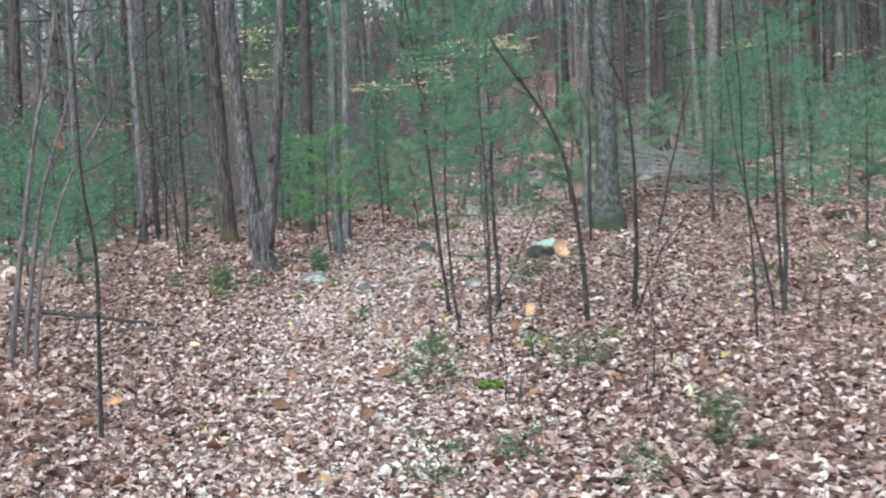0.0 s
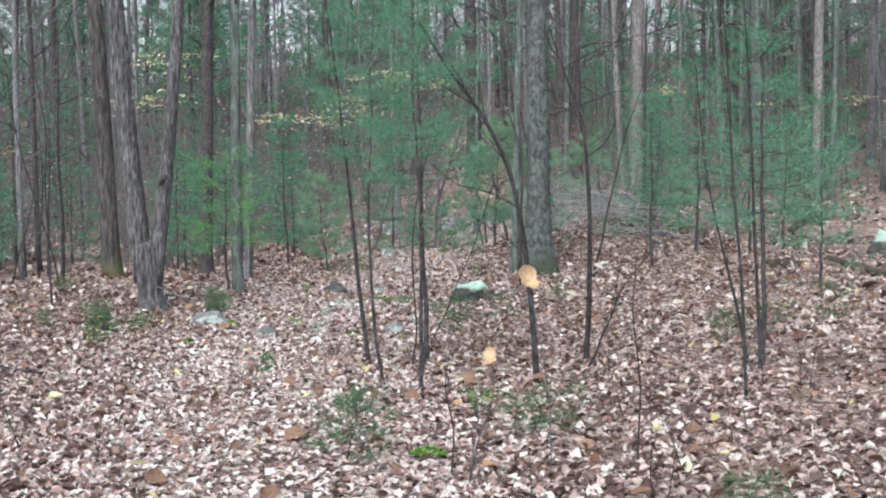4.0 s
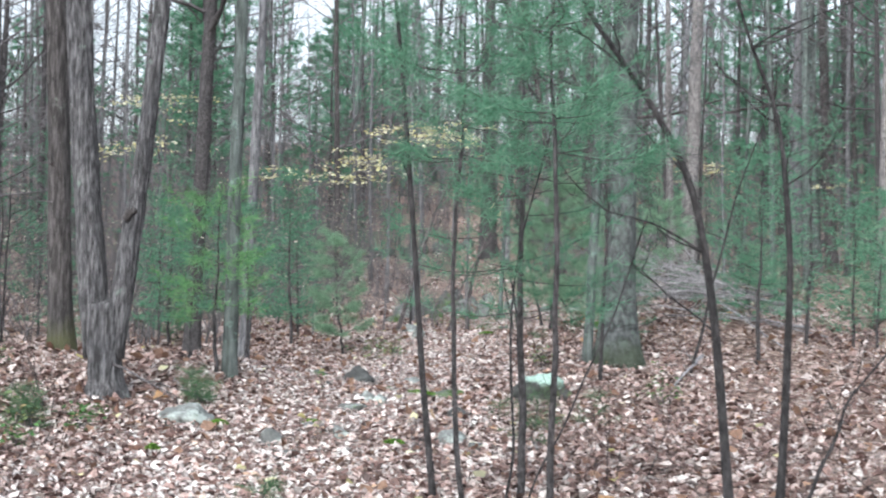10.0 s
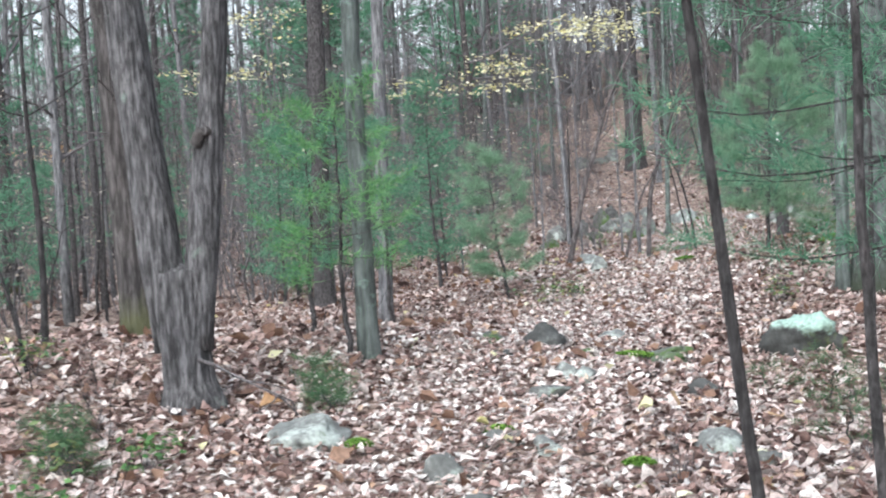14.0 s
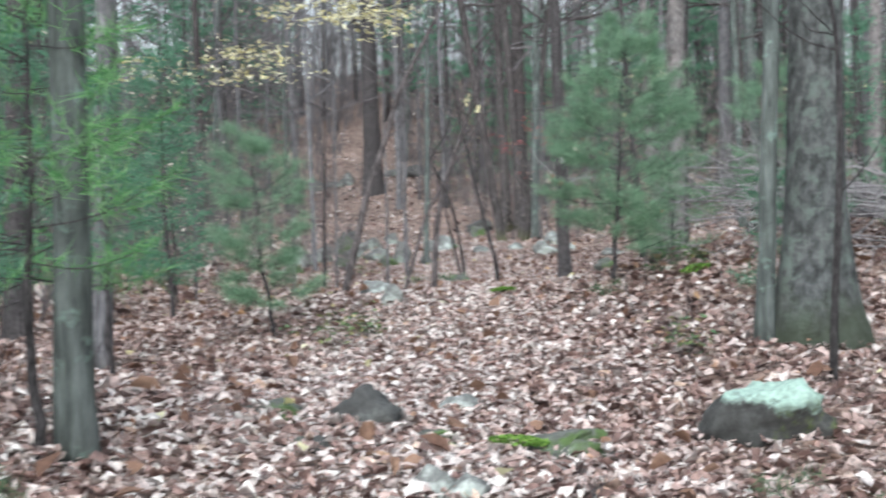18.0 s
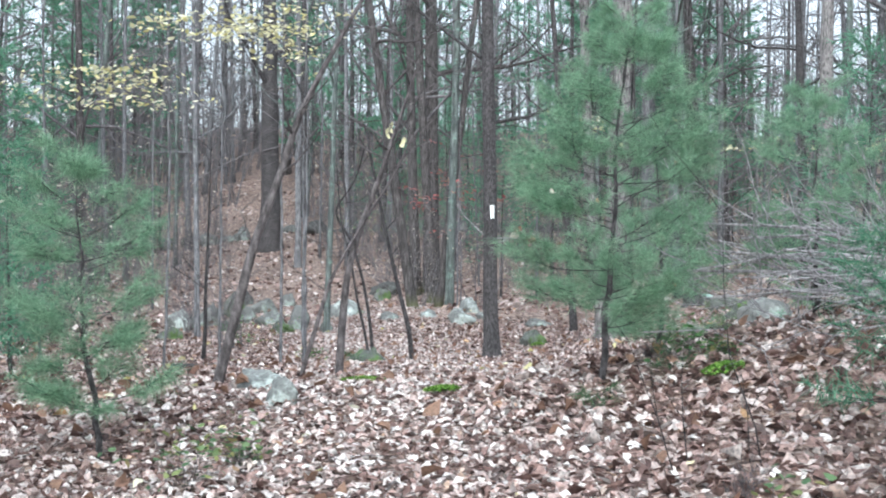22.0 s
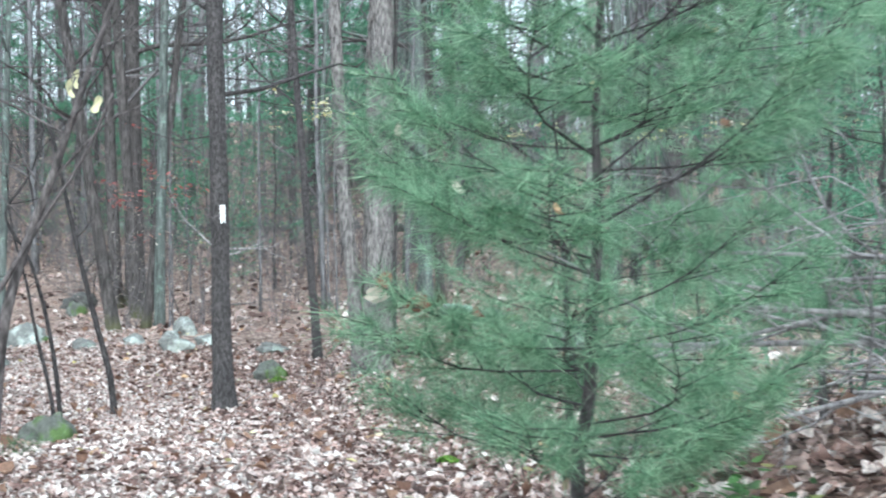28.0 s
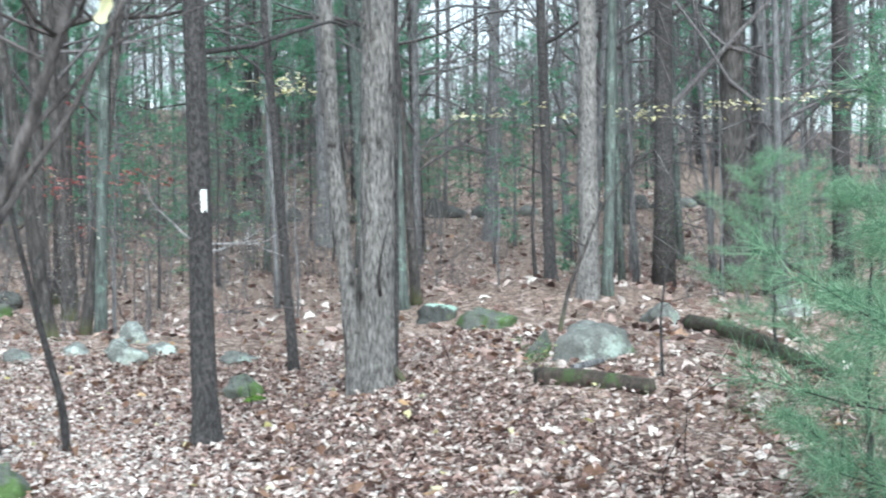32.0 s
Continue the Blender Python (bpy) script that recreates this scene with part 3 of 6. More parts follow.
# an old tumbled stone wall on the slope
wall_line = [(-14, 71), (-1.4, 72.2), (-0.2, 73.6)], [(1.6, 73.6), (8, 70), (14.5, 64.2), (19.4, 62.7), (25.2, 60.7), (32, 57)]
seed_w = 500
for run in wall_line:
    run = bent_path([(a, b, 0) for a, b in run], 60)
    s = np.r_[0, np.cumsum(np.linalg.norm(np.diff(run, axis=0), axis=1))]
    for d in np.arange(0, s[-1], 0.75):
        rw = random.Random(seed_w)
        seed_w += 1
        wx, wy = np.interp(d, s, run[:, 0]), np.interp(d, s, run[:, 1])
        stone("dark" if rw.random() < 0.6 else "grey", wx + rw.uniform(-0.2, 0.2), wy + rw.uniform(-0.3, 0.3), rw.uniform(0.6, 1.1), rw.uniform(0.3, 0.62), "dark stone of an old tumbled wall", seed_w, "wall_stone")


# ---- trees ----
def twig_tubes(rng, start, direction, length, radius, depth, out, coarse=False):
    """Limbs that fork into finer twigs."""
    n = (4 if depth > 0 else 3) if coarse else (6 if depth > 0 else 4)
    p, d, line = np.array(start, float), np.array(direction, float), [np.array(start, float)]
    for k in range(n):
        d = unit(d + rng.normal(0, 0.16, 3) + np.array([0, 0, 0.04]))
        p = p + d * length / n
        line.append(p.copy())
    out.append(tube(line, np.linspace(radius, radius * 0.35, n + 1), 5 if depth > 1 and not coarse else 3, close=False))
    if depth > 0:
        for k in range(rng.integers(2, 5)):
            i = rng.integers(2, n + 1)
            side = unit(d + rng.normal(0, 0.75, 3))
            twig_tubes(rng, line[i], side, length * rng.uniform(0.35, 0.65), max(radius * 0.5, 0.002), depth - 1, out, coarse)


def trunk_line(rng, height, lean, wobble, n, sink=0.2):
    z = np.linspace(-sink, height, n + 1)
    wx = np.cumsum(rng.normal(0, wobble, n + 1)) * 0.5
    wy = np.cumsum(rng.normal(0, wobble, n + 1)) * 0.5
    wx -= np.interp(0, z, wx)
    wy -= np.interp(0, z, wy)
    return np.stack([lean * z + wx, wy, z], 1)


def tree(label, x, y, diam, lean=0.0, height=13.0, mat=None, limbs=6, limb_from=4.0, seed=0, ridges=0.0, wobble=0.02, name="tree", flare=0.35, category="tree", group="", stubs=0, z=None, joined=False):
    rng = np.random.default_rng(seed)
    ob = thing(name, x, y, z, label, category, group)
    near = diam > 0.19 and ridges
    n = 90 if near else (10 if joined else 26)
    line = trunk_line(rng, height, lean, wobble * (0.28 if near else 1), n)
    zz = line[:, 2]
    rad = diam / 2 * (np.clip(1 - zz / height, 0, 1) ** 0.7 * 0.85 + 0.15) * (1 + flare * np.exp(-np.maximum(zz, 0) / (diam * 1.1 + 0.03)))
    part("trunk", tubes_mesh("trunk", [tube(line, rad, 36 if near else (7 if joined else 12), 0.035, seed * 1.7, ridges)], mat), ob)
    twigs = []
    for k in range(limbs):
        h = rng.uniform(limb_from, height * 0.95)
        base = np.array([np.interp(h, zz, line[:, a]) for a in range(3)])
        az = rng.uniform(0, 2 * np.pi)
        up = rng.uniform(0.15, 0.9)
        d = unit(np.array([np.cos(az), np.sin(az), up]))
        L = rng.uniform(0.16, 0.3) * height * (1.1 - h / height * 0.6)
        r = np.interp(h, zz, rad) * rng.uniform(0.3, 0.5)
        bits = []
        twig_tubes(rng, base, d, L, r, 1 if joined else 2, bits, joined)
        if joined:
            twigs += bits
        else:
            part("limb", tubes_mesh("limb", bits, mat if diam > 0.1 else TWIG), ob)
    if twigs:
        part("crown", tubes_mesh("crown", twigs, TWIG), ob, "bare grey twigs and limbs", "stuff")
    for k in range(stubs):
        h = rng.uniform(0.8, 3.2)
        base = np.array([np.interp(h, zz, line[:, a]) for a in range(3)])
        az = rng.uniform(0, 2 * np.pi)
        bits = []
        twig_tubes(rng, base, unit(np.array([np.cos(az), np.sin(az), rng.uniform(-0.2, 0.5)])), rng.uniform(0.25, 0.9), 0.008, 1, bits)
        part("dead_twig", tubes_mesh("dead_twig", bits, TWIG), ob)
    return ob


def leaves_at(rng, centers, per, spread, size, mat, flat=0.25):
    c = np.repeat(np.asarray(centers, float), per, 0)
    n = len(c)
    pos = c + rng.normal(0, 1, (n, 3)) * np.array([spread, spread, spread * flat])
    nrm = unit(np.stack([rng.normal(0, 0.45, n), rng.normal(0, 0.45, n), np.ones(n)], 1))
    az = rng.uniform(0, 2 * np.pi, n)
    L = size * rng.uniform(0.7, 1.25, n)
    return leaf_cards(pos, nrm, np.stack([np.cos(az), np.sin(az), -0.2 * np.ones(n)], 1), L, L * 0.55, L * rng.uniform(-0.12, 0.12, n))


# the trees that stand out by the trail: place, thickness, lean
GREY, GREEN_W = "grey-barked woodland tree, leafless", "slim tree with smooth green-grey bark"
TREES = [
    ("dark", -4.72, 19.12, 0.215, -0.04),
    ("green", -3.05, 18.53, 0.129, 0.006),
    ("dark", -12.6, 30.85, 0.319, 0.043),
    ("brown", -9.28, 29.6, 0.09, 0.015),
    ("brown", -5.17, 27.72, 0.244, 0.031),
    ("grey", -3.79, 24.02, 0.148, 0.027),
    ("grey", 12.2, 60.0, 0.5, 0),
    ("brown", -9.21, 30.61, 0.12, -0.012),
    ("green", 0.4, 21.68, 0.11, 0.033),
    ("lichen", 0.76, 21.77, 0.333, 0.006),
    ("dark", 14.64, 45.03, 0.5, -0.011),
    ("green", 10.84, 52.74, 0.334, -0.027),
    ("brown", 0.38, 69.21, 0.75, -0.01),
    ("grey", 1.07, 63.87, 0.235, -0.006),
    ("green", 0.06, 41.09, 0.114, 0.028),
    ("grey", -2.15, 41.17, 0.106, -0.014),
    ("dark", 1.94, 43.44, 0.195, -0.15),
    ("dark", 3.68, 51.51, 0.258, -0.064),
    ("dark", 2.74, 45.24, 0.171, 0.123),
]
TREES_FAR = [
    ("green", 2.95, 45.14, 0.186, 0.023),
    ("brown", 4.35, 40.49, 0.128, -0.073),
    ("green", 7.94, 45.2, 0.189, -0.036),
    ("dark", 8.33, 45.54, 0.176, -0.075),
    ("grey", 16.45, 58.27, 0.377, 0.035),
    ("brown", 11.12, 45.82, 0.206, -0.026),
    ("green", 10.86, 43.54, 0.187, 0.046),
    ("shag", 10.41, 43.43, 0.319, 0.018),
    ("brown", 28.38, 67.32, 0.5, -0.018),
    ("dark", 30.75, 65.45, 0.5, 0.01),
    ("dark", 4.18, 54.81, 0.451, -0.007),
    ("green", 12.46, 57.78, 0.359, -0.037),
    ("dark", 12.76, 56.83, 0.448, -0.056),
]
BARKS = {"grey": BARK_GREY, "dark": BARK_DARK, "brown": BARK_BROWN, "lichen": BARK_LICHEN, "green": BARK_GREEN, "furrow": BARK_FURROW, "shag": BARK_SHAG}
WORDS = {
    "grey": "grey-barked leafless tree rising from the leaf litter",
    "dark": "dark-barked tree with moss at its foot",
    "brown": "dark brown trunk with rough scaly bark",
    "lichen": "thick trunk with mottled grey-green lichen on its bark",
    "green": "slim trunk with smooth green-grey bark",
    "furrow": "tree with deep furrowed grey bark",
    "shag": "pale trunk with peeling shaggy bark",
}
for k, (bark, x, y, dm, ln) in enumerate(TREES + TREES_FAR):
    hgt = min(17.0, 5.5 + dm * 42)
    tree(WORDS[bark], x, y, dm, ln, hgt, BARKS[bark], 6 if dm < 0.3 else 8, max(1.8, hgt * 0.3), 100 + k, 0.03 if bark in ("dark", "furrow", "brown", "shag") else 0.012, 0.012, flare=0.95 if bark == "lichen" else 0.35, stubs=2 if dm < 0.25 else 0)


# the forked tree: one foot, two leaning stems
def forked_tree(x, y):
    ob = thing("forked_tree", x, y, None, "forked tree with two stems and deeply furrowed grey bark", "tree")
    rng = np.random.default_rng(7)
    foot = bent_path([(0.03, 0, -0.2), (0.02, 0, 0.0), (0.0, 0, 0.35), (-0.01, 0, 0.72)], 26)
    fr = np.interp(foot[:, 2], (-0.2, 0, 0.12, 0.4, 0.72), (0.22, 0.175, 0.14, 0.13, 0.13))
    part("trunk", tubes_mesh("trunk", [tube(foot, fr, 44, 0.04, 1.0, 0.045)], BARK_FURROW), ob)
    left = bent_path([(-0.04, 0, 0.3), (-0.09, 0, 0.8), (-0.165, 0, 1.6), (-0.25, 0.02, 2.6), (-0.45, 0.1, 6), (-0.7, 0.2, 13)], 110)
    right = bent_path([(0.07, 0, 0.3), (0.12, 0, 0.7), (0.195, 0, 1.2), (0.285, 0, 2.0), (0.40, 0.05, 3.2), (0.6, 0.1, 7), (0.8, 0.2, 12)], 100)
    part("stem", tubes_mesh("stem", [tube(left, np.interp(left[:, 2], (0.3, 1.2, 13), (0.115, 0.105, 0.03)), 40, 0.04, 2.0, 0.05)], BARK_FURROW), ob)
    st = part("stem", tubes_mesh("stem", [tube(right, np.interp(right[:, 2], (0.3, 0.9, 1.45, 1.55, 12), (0.09, 0.08, 0.08, 0.066, 0.03)), 40, 0.05, 3.0, 0.055)], BARK_FURROW), ob)
    knot = tube(bent_path([(0.165, -0.09, 1.38), (0.205, -0.1, 1.47), (0.255, -0.09, 1.45)], 8), [0.02, 0.035, 0.03, 0.035, 0.03, 0.035, 0.03, 0.025, 0.015], 8)
    part("knot", tubes_mesh("knot", [knot], BARK_DARK), st)
    bits = []
    twig_tubes(rng, (0.1, -0.1, 0.25), unit(np.array([0.9, -0.3, -0.25])), 0.6, 0.012, 1, bits)
    part("dead_twig", tubes_mesh("dead_twig", bits, TWIG), ob)
    for k in range(10):
        line = left if k % 2 else right
        i = rng.integers(45, len(line) - 3)
        bits = []
        az = rng.uniform(0, 6.28)
        twig_tubes(rng, line[i], unit(np.array([np.cos(az), np.sin(az), 0.6])), rng.uniform(1.5, 3), 0.03, 2, bits)
        part("limb", tubes_mesh("limb", bits, BARK_GREY), ob)
    return ob


forked_tree(-3.85, 17.30)


# the shaggy tree: a leaning lesser stem grown together with the main one, bark peeling in strips
def shaggy_tree(x, y):
    ob = thing("shaggy_tree", x, y, None, "pale grey tree with two stems and shaggy bark peeling in strips", "tree")
    rng = np.random.default_rng(17)
    across = np.array([0.906, -0.42, 0])

    def stem_line(rows, n):
        return bent_path([across * a + np.array([0, 0, z]) for a, z in rows], n)

    def swell(line, rows):
        return np.interp(line[:, 2], [r[0] for r in rows], [r[1] for r in rows])

    main = stem_line([(0.05, -0.2), (0.05, 0.1), (0.06, 1.0), (0.08, 2.2), (0.12, 4.0), (0.2, 8), (0.3, 15)], 110)
    lesser = stem_line([(-0.13, -0.15), (-0.15, 0.3), (-0.2, 0.9), (-0.3, 1.7), (-0.38, 2.8), (-0.42, 3.9), (-0.5, 7), (-0.6, 11)], 100)
    mr = swell(main, [(-0.2, 0.25), (0.05, 0.21), (0.5, 0.175), (2, 0.165), (4, 0.15), (15, 0.04)])
    lr = swell(lesser, [(-0.2, 0.13), (0.3, 0.11), (1.2, 0.085), (4, 0.07), (11, 0.025)])
    third = stem_line([(0.2, 0.0), (0.24, 0.5), (0.25, 1.3), (0.28, 2.5), (0.3, 4.0), (0.4, 7)], 60) + np.array([0.05, 0.12, 0])
    part("stem", tubes_mesh("stem", [tube(third, np.linspace(0.05, 0.015, 61), 12, 0.06, 2.0, 0.04)], BARK_BROWN), ob, "dark thin stem")
    for line, rad, seed in ((main, mr, 4.0), (lesser, lr, 6.0)):
        stem = part("stem", tubes_mesh("stem", [tube(line, rad, 40, 0.04, seed, 0.06)], BARK_SHAG), ob)
        for k in range(46 if seed < 5 else 20):
            z0, length, wide = rng.uniform(0.1, 5.5), rng.uniform(0.25, 0.75), rng.uniform(0.018, 0.042)
            az, twist, peel = rng.uniform(0, 6.28), rng.normal(0, 0.12), rng.uniform(0.006, 0.035)
            top_free = rng.random() < 0.35
            verts, faces = [], []
            for i in range(6):
                u = i / 5
                zc = z0 + u * length
                c = np.array([np.interp(zc, line[:, 2], line[:, a]) for a in range(3)])
                off = np.interp(zc, line[:, 2], rad) * 1.07 + 0.004 + peel * ((u if top_free else 1 - u) ** 2)
                a = az + twist * u
                out, tan = np.array([math.cos(a), math.sin(a), 0]), np.array([-math.sin(a), math.cos(a), 0])
                w = wide * (0.55 + 0.45 * math.sin(math.pi * min(1, u + 0.15)))
                for sx, dep in ((-1, 0), (1, 0), (1, -0.006), (-1, -0.006)):
                    verts.append(c + out * (off + dep) + tan * sx * w)
            for i in range(5):
                for j in range(4):
                    faces.append((i * 4 + j, i * 4 + (j + 1) % 4, (i + 1) * 4 + (j + 1) % 4, (i + 1) * 4 + j))
            faces += [(0, 3, 2, 1), (20, 21, 22, 23)]
            part("bark_strip", np_mesh("bark_strip", verts, faces, BARK_SHAG), stem)
    bits = [tube(bent_path([across * 0.16 + np.array([0, -0.05, 0.3]), across * 0.27 + np.array([0, -0.1, 0.16]), across * 0.33 + np.array([0, -0.1, 0.05])], 6), np.linspace(0.045, 0.02, 7), 8, 0.1)]
    part("root", tubes_mesh("root", bits, BARK_DARK), ob, "dark bare root")
    bits = [tube(bent_path([across * 0.02 + np.array([0, -0.2, 1.0]), across * -0.04 + np.array([0, -0.3, 1.2]), across * 0.03 + np.array([0, -0.32, 1.6]), across * 0.08 + np.array([0, -0.3, 1.75])], 8), np.linspace(0.02, 0.006, 9), 6, 0.1)]
    part("dead_branch", tubes_mesh("dead_branch", bits, BARK_DARK), ob)
    for k in range(12):
        line = main if k % 3 else lesser
        i = rng.integers(45, len(line) - 3)
        bits = []
        az = rng.uniform(0, 6.28)
        twig_tubes(rng, line[i], unit(np.array([np.cos(az), np.sin(az), 0.6])), rng.uniform(1.3, 3), 0.03, 2, bits)
        part("limb", tubes_mesh("limb", bits, BARK_GREY), ob)
    return ob


shaggy_tree(4.13, 37.48)


def bent_sapling(x, y, pts, r0, label, mat=None, twigs=5, seed=0, r1=0.004, leaves=None, name="sapling", fork=None):
    """A thin young stem through bends, given from its foot."""
    rng = np.random.default_rng(seed)
    ob = thing(name, x, y, None, label, "sapling")
    mat = mat or BARK_SAPLING
    line = bent_path([(pts[0][0], pts[0][1], -0.12)] + list(pts), 34)
    part("stem", tubes_mesh("stem", [tube(line, np.linspace(r0 * 1.15, r1, len(line)), 8, 0.06, seed)], mat), ob)
    if fork:
        for fp, fr in fork:
            fl = bent_path(fp, 16)
            part("branch", tubes_mesh("branch", [tube(fl, np.linspace(fr, fr * 0.3, len(fl)), 6, 0.05, seed)], mat), ob)
    tips = []
    for k in range(twigs):
        i = rng.integers(int(len(line) * 0.35), len(line) - 1)
        az = rng.uniform(0, 6.28)
        bits = []
        L = rng.uniform(0.3, 0.9)
        d = unit(np.array([np.cos(az), np.sin(az), rng.uniform(0.2, 0.9)]))
        twig_tubes(rng, line[i], d, L, r0 * 0.28, 1, bits)
        part("branch", tubes_mesh("branch", bits, mat), ob)
        tips += [line[i] + d * L * q for q in (0.6, 0.9)]
    if leaves:
        lm, count, size = leaves
        v, t = leaves_at(rng, tips, count, 0.12, size, lm)
        part("leaf_spray", np_mesh("leaf_spray", v, t, lm), ob, "", "stuff")
    return ob


SAPLING = "thin dark leafless sapling among fallen leaves"
SAPLINGS = [
    (-8.78, 29.13, 3.0, 0.017, 0.058),
    (-8.24, 28.01, 3.0, 0.042, 0.055),
    (-4.95, 17.34, 3.0, -0.074, 0.029),
    (-5.04, 17.99, 3.0, -0.188, 0.031),
    (-8.02, 25.15, 1.6, 0.237, 0.042),
    (-1.16, 13.93, 4.5, -0.111, 0.042),
    (-0.80, 13.80, 2.2, 0.131, 0.018),
    (-0.70, 13.63, 1.6, 0.390, 0.013),
    (1.64, 11.69, 3.4, -0.054, 0.029),
    (2.15, 14.05, 2.6, -0.168, 0.033),
    (2.19, 13.70, 4.0, -0.054, 0.039),
    (-5.25, 18.76, 3.0, 0.016, 0.060),
    (-2.05, 35.65, 3.0, 0.029, 0.064),
    (0.21, 35.92, 3.0, -0.162, 0.048),
    (1.49, 21.39, 3.0, 0.293, 0.040),
    (0.68, 13.56, 1.0, 0.570, 0.028),
]
for k, (x, y, h, ln, dm) in enumerate(SAPLINGS):
    rg = random.Random(900 + k)
    bend = rg.uniform(-0.12, 0.12)
    bent_sapling(x, y, [(0, 0, 0), (ln * h * 0.14 + rg.uniform(-0.025, 0.025), 0, h * 0.14), (ln * h * 0.3 + bend * 0.4, rg.uniform(-0.05, 0.05), h * 0.3), (ln * h * 0.47 + bend * 0.7 + rg.uniform(-0.03, 0.03), 0, h * 0.47), (ln * h * 0.65 + bend, rg.uniform(-0.1, 0.1), h * 0.65), (ln * h + bend * 0.2, rg.uniform(-0.15, 0.15), h)], dm * 0.42, SAPLING, BARK_SAPLING, 6, 900 + k)


# ---- white pines ----
def needle_tufts(rng, centers, dirs, count, length, width, mat):
    c, d = np.repeat(np.asarray(centers, float), count, 0), unit(np.repeat(np.asarray(dirs, float), count, 0))
    n = len(c)
    way = unit(d * 0.55 + rng.normal(0, 0.6, (n, 3)) + np.array([0, 0, 0.12]))
    L = length * rng.uniform(0.6, 1.15, n)[:, None]
    root = c - d * rng.uniform(0, 0.6, n)[:, None] * length
    side = unit(np.cross(way, rng.normal(0, 1, (n, 3)))) * width / 2
    sag = np.array([0, 0, -1.0]) * L * 0.1
    v = np.stack([root - side, root + side, root + way * L + sag], 1).reshape(-1, 3)
    return np_mesh("needles", v, np.arange(3 * n).reshape(-1, 3), mat)


def pine(x, y, height, radius, crown, seed, label, mat=None, width=0.004, split=False, lean=0.0, diam=None, name="pine_sapling", rows=0.24, tuft=14, shoots=3, length=0.11, whorl=(5, 8), sides=3, taper=0.4, even=0.55, lift=-0.08, inner=0.32):
    rng = np.random.default_rng(seed)
    ob = thing(name, x, y, None, label, "pine")
    d0 = diam or 0.016 + 0.013 * height
    line = trunk_line(rng, height, lean, 0.02, 24, 0.1)
    zz = line[:, 2]
    part("trunk", tubes_mesh("trunk", [tube(line, d0 / 2 * np.clip(1.05 - np.maximum(zz, 0) / height, 0.12, 2), 9, 0.05, seed)], BARK_BROWN), ob)
    tufts, ways, bits = [], [], []
    nb = 6 if width < 0.006 else 3
    h = crown
    while h < height * 0.97:
        f = (h - crown) / max(height - crown, 0.1)
        reach = radius * min(1.0, (1.04 - f) / taper) ** 0.8 * (0.72 + 0.28 * math.sin(math.pi * min(1, f * 1.3 + 0.15)))
        turn = rng.uniform(0, 6.28)
        count = rng.integers(*whorl)
        for k in range(count):
            az = turn + 6.28 * k / count + rng.normal(0, 0.35)
            L = reach * rng.uniform(even, 1.75 - even)
            hb = min(max(h + rng.normal(0, 0.3) * rows, crown * 0.8), height * 0.98)
            base = np.array([np.interp(hb, zz, line[:, a]) for a in range(3)])
            out = np.array([np.cos(az), np.sin(az), 0])
            side = np.array([-np.sin(az), np.cos(az), 0])
            rise = lift + 0.7 * f + rng.normal(0, 0.22)
            swing = rng.normal(0, 0.18) * L
            bl = bent_path([base, base + out * L * 0.5 + side * swing + np.array([0, 0, rise * L * 0.35]), base + out * L + side * swing * 0.5 + np.array([0, 0, (rise * 0.8 + 0.22) * L])], nb)
            bit = tube(bl, np.linspace(0.002 + 0.003 * L, 0.0012, nb + 1), 6 if split else 3, 0.08, k, close=False)
            twigs = [bit]
            for q in np.linspace(inner, 0.94, shoots):
                p = np.array([np.interp(q, np.linspace(0, 1, nb + 1), bl[:, a]) for a in range(3)])
                for sgn in (-1, 1):
                    if rng.random() < 0.14:
                        continue
                    w = unit(out * 0.7 + side * sgn * rng.uniform(0.45, 1.0) + np.array([0, 0, rng.uniform(0.0, 0.6)]))
                    ls = (0.07 + 0.42 * L * (1.05 - q)) * rng.uniform(0.7, 1.2)
                    tufts.append(p + w * ls)
                    ways.append(w)
                    if ls > 0.14:
                        tufts.append(p + w * ls * 0.55)
                        ways.append(w + np.array([0, 0, 0.3]))
                        if split:
                            tufts.append(p + w * ls * 0.8)
                            ways.append(w + rng.normal(0, 0.3, 3))
                    if split:
                        twigs.append(tube(np.array([p, p + w * ls * 0.5, p + w * ls]), [0.0018, 0.0014, 0.001], 4, close=False))
            tufts += [bl[-1], bl[-2]]
            ways += [bl[-1] - bl[-2], bl[-1] - bl[-3]]
            if split:
                part("branch", tubes_mesh("branch", twigs, BARK_BROWN), ob)
            else:
                bits += twigs
        h += rows * rng.uniform(0.7, 1.3) * (0.75 + 0.12 * height)
    for k in range(4):
        tufts.append(line[-1] - np.array([0, 0, 0.06 * k]))
        ways.append(np.array([rng.normal(0, 0.4), rng.normal(0, 0.4), 1.0]))
    if bits:
        part("branching", tubes_mesh("branching", bits, BARK_BROWN), ob, "", "stuff")
    part("crown", needle_tufts(rng, tufts, ways, tuft, length, width, mat or NEEDLES), ob, "soft green needles in tufts", "stuff")
    return ob


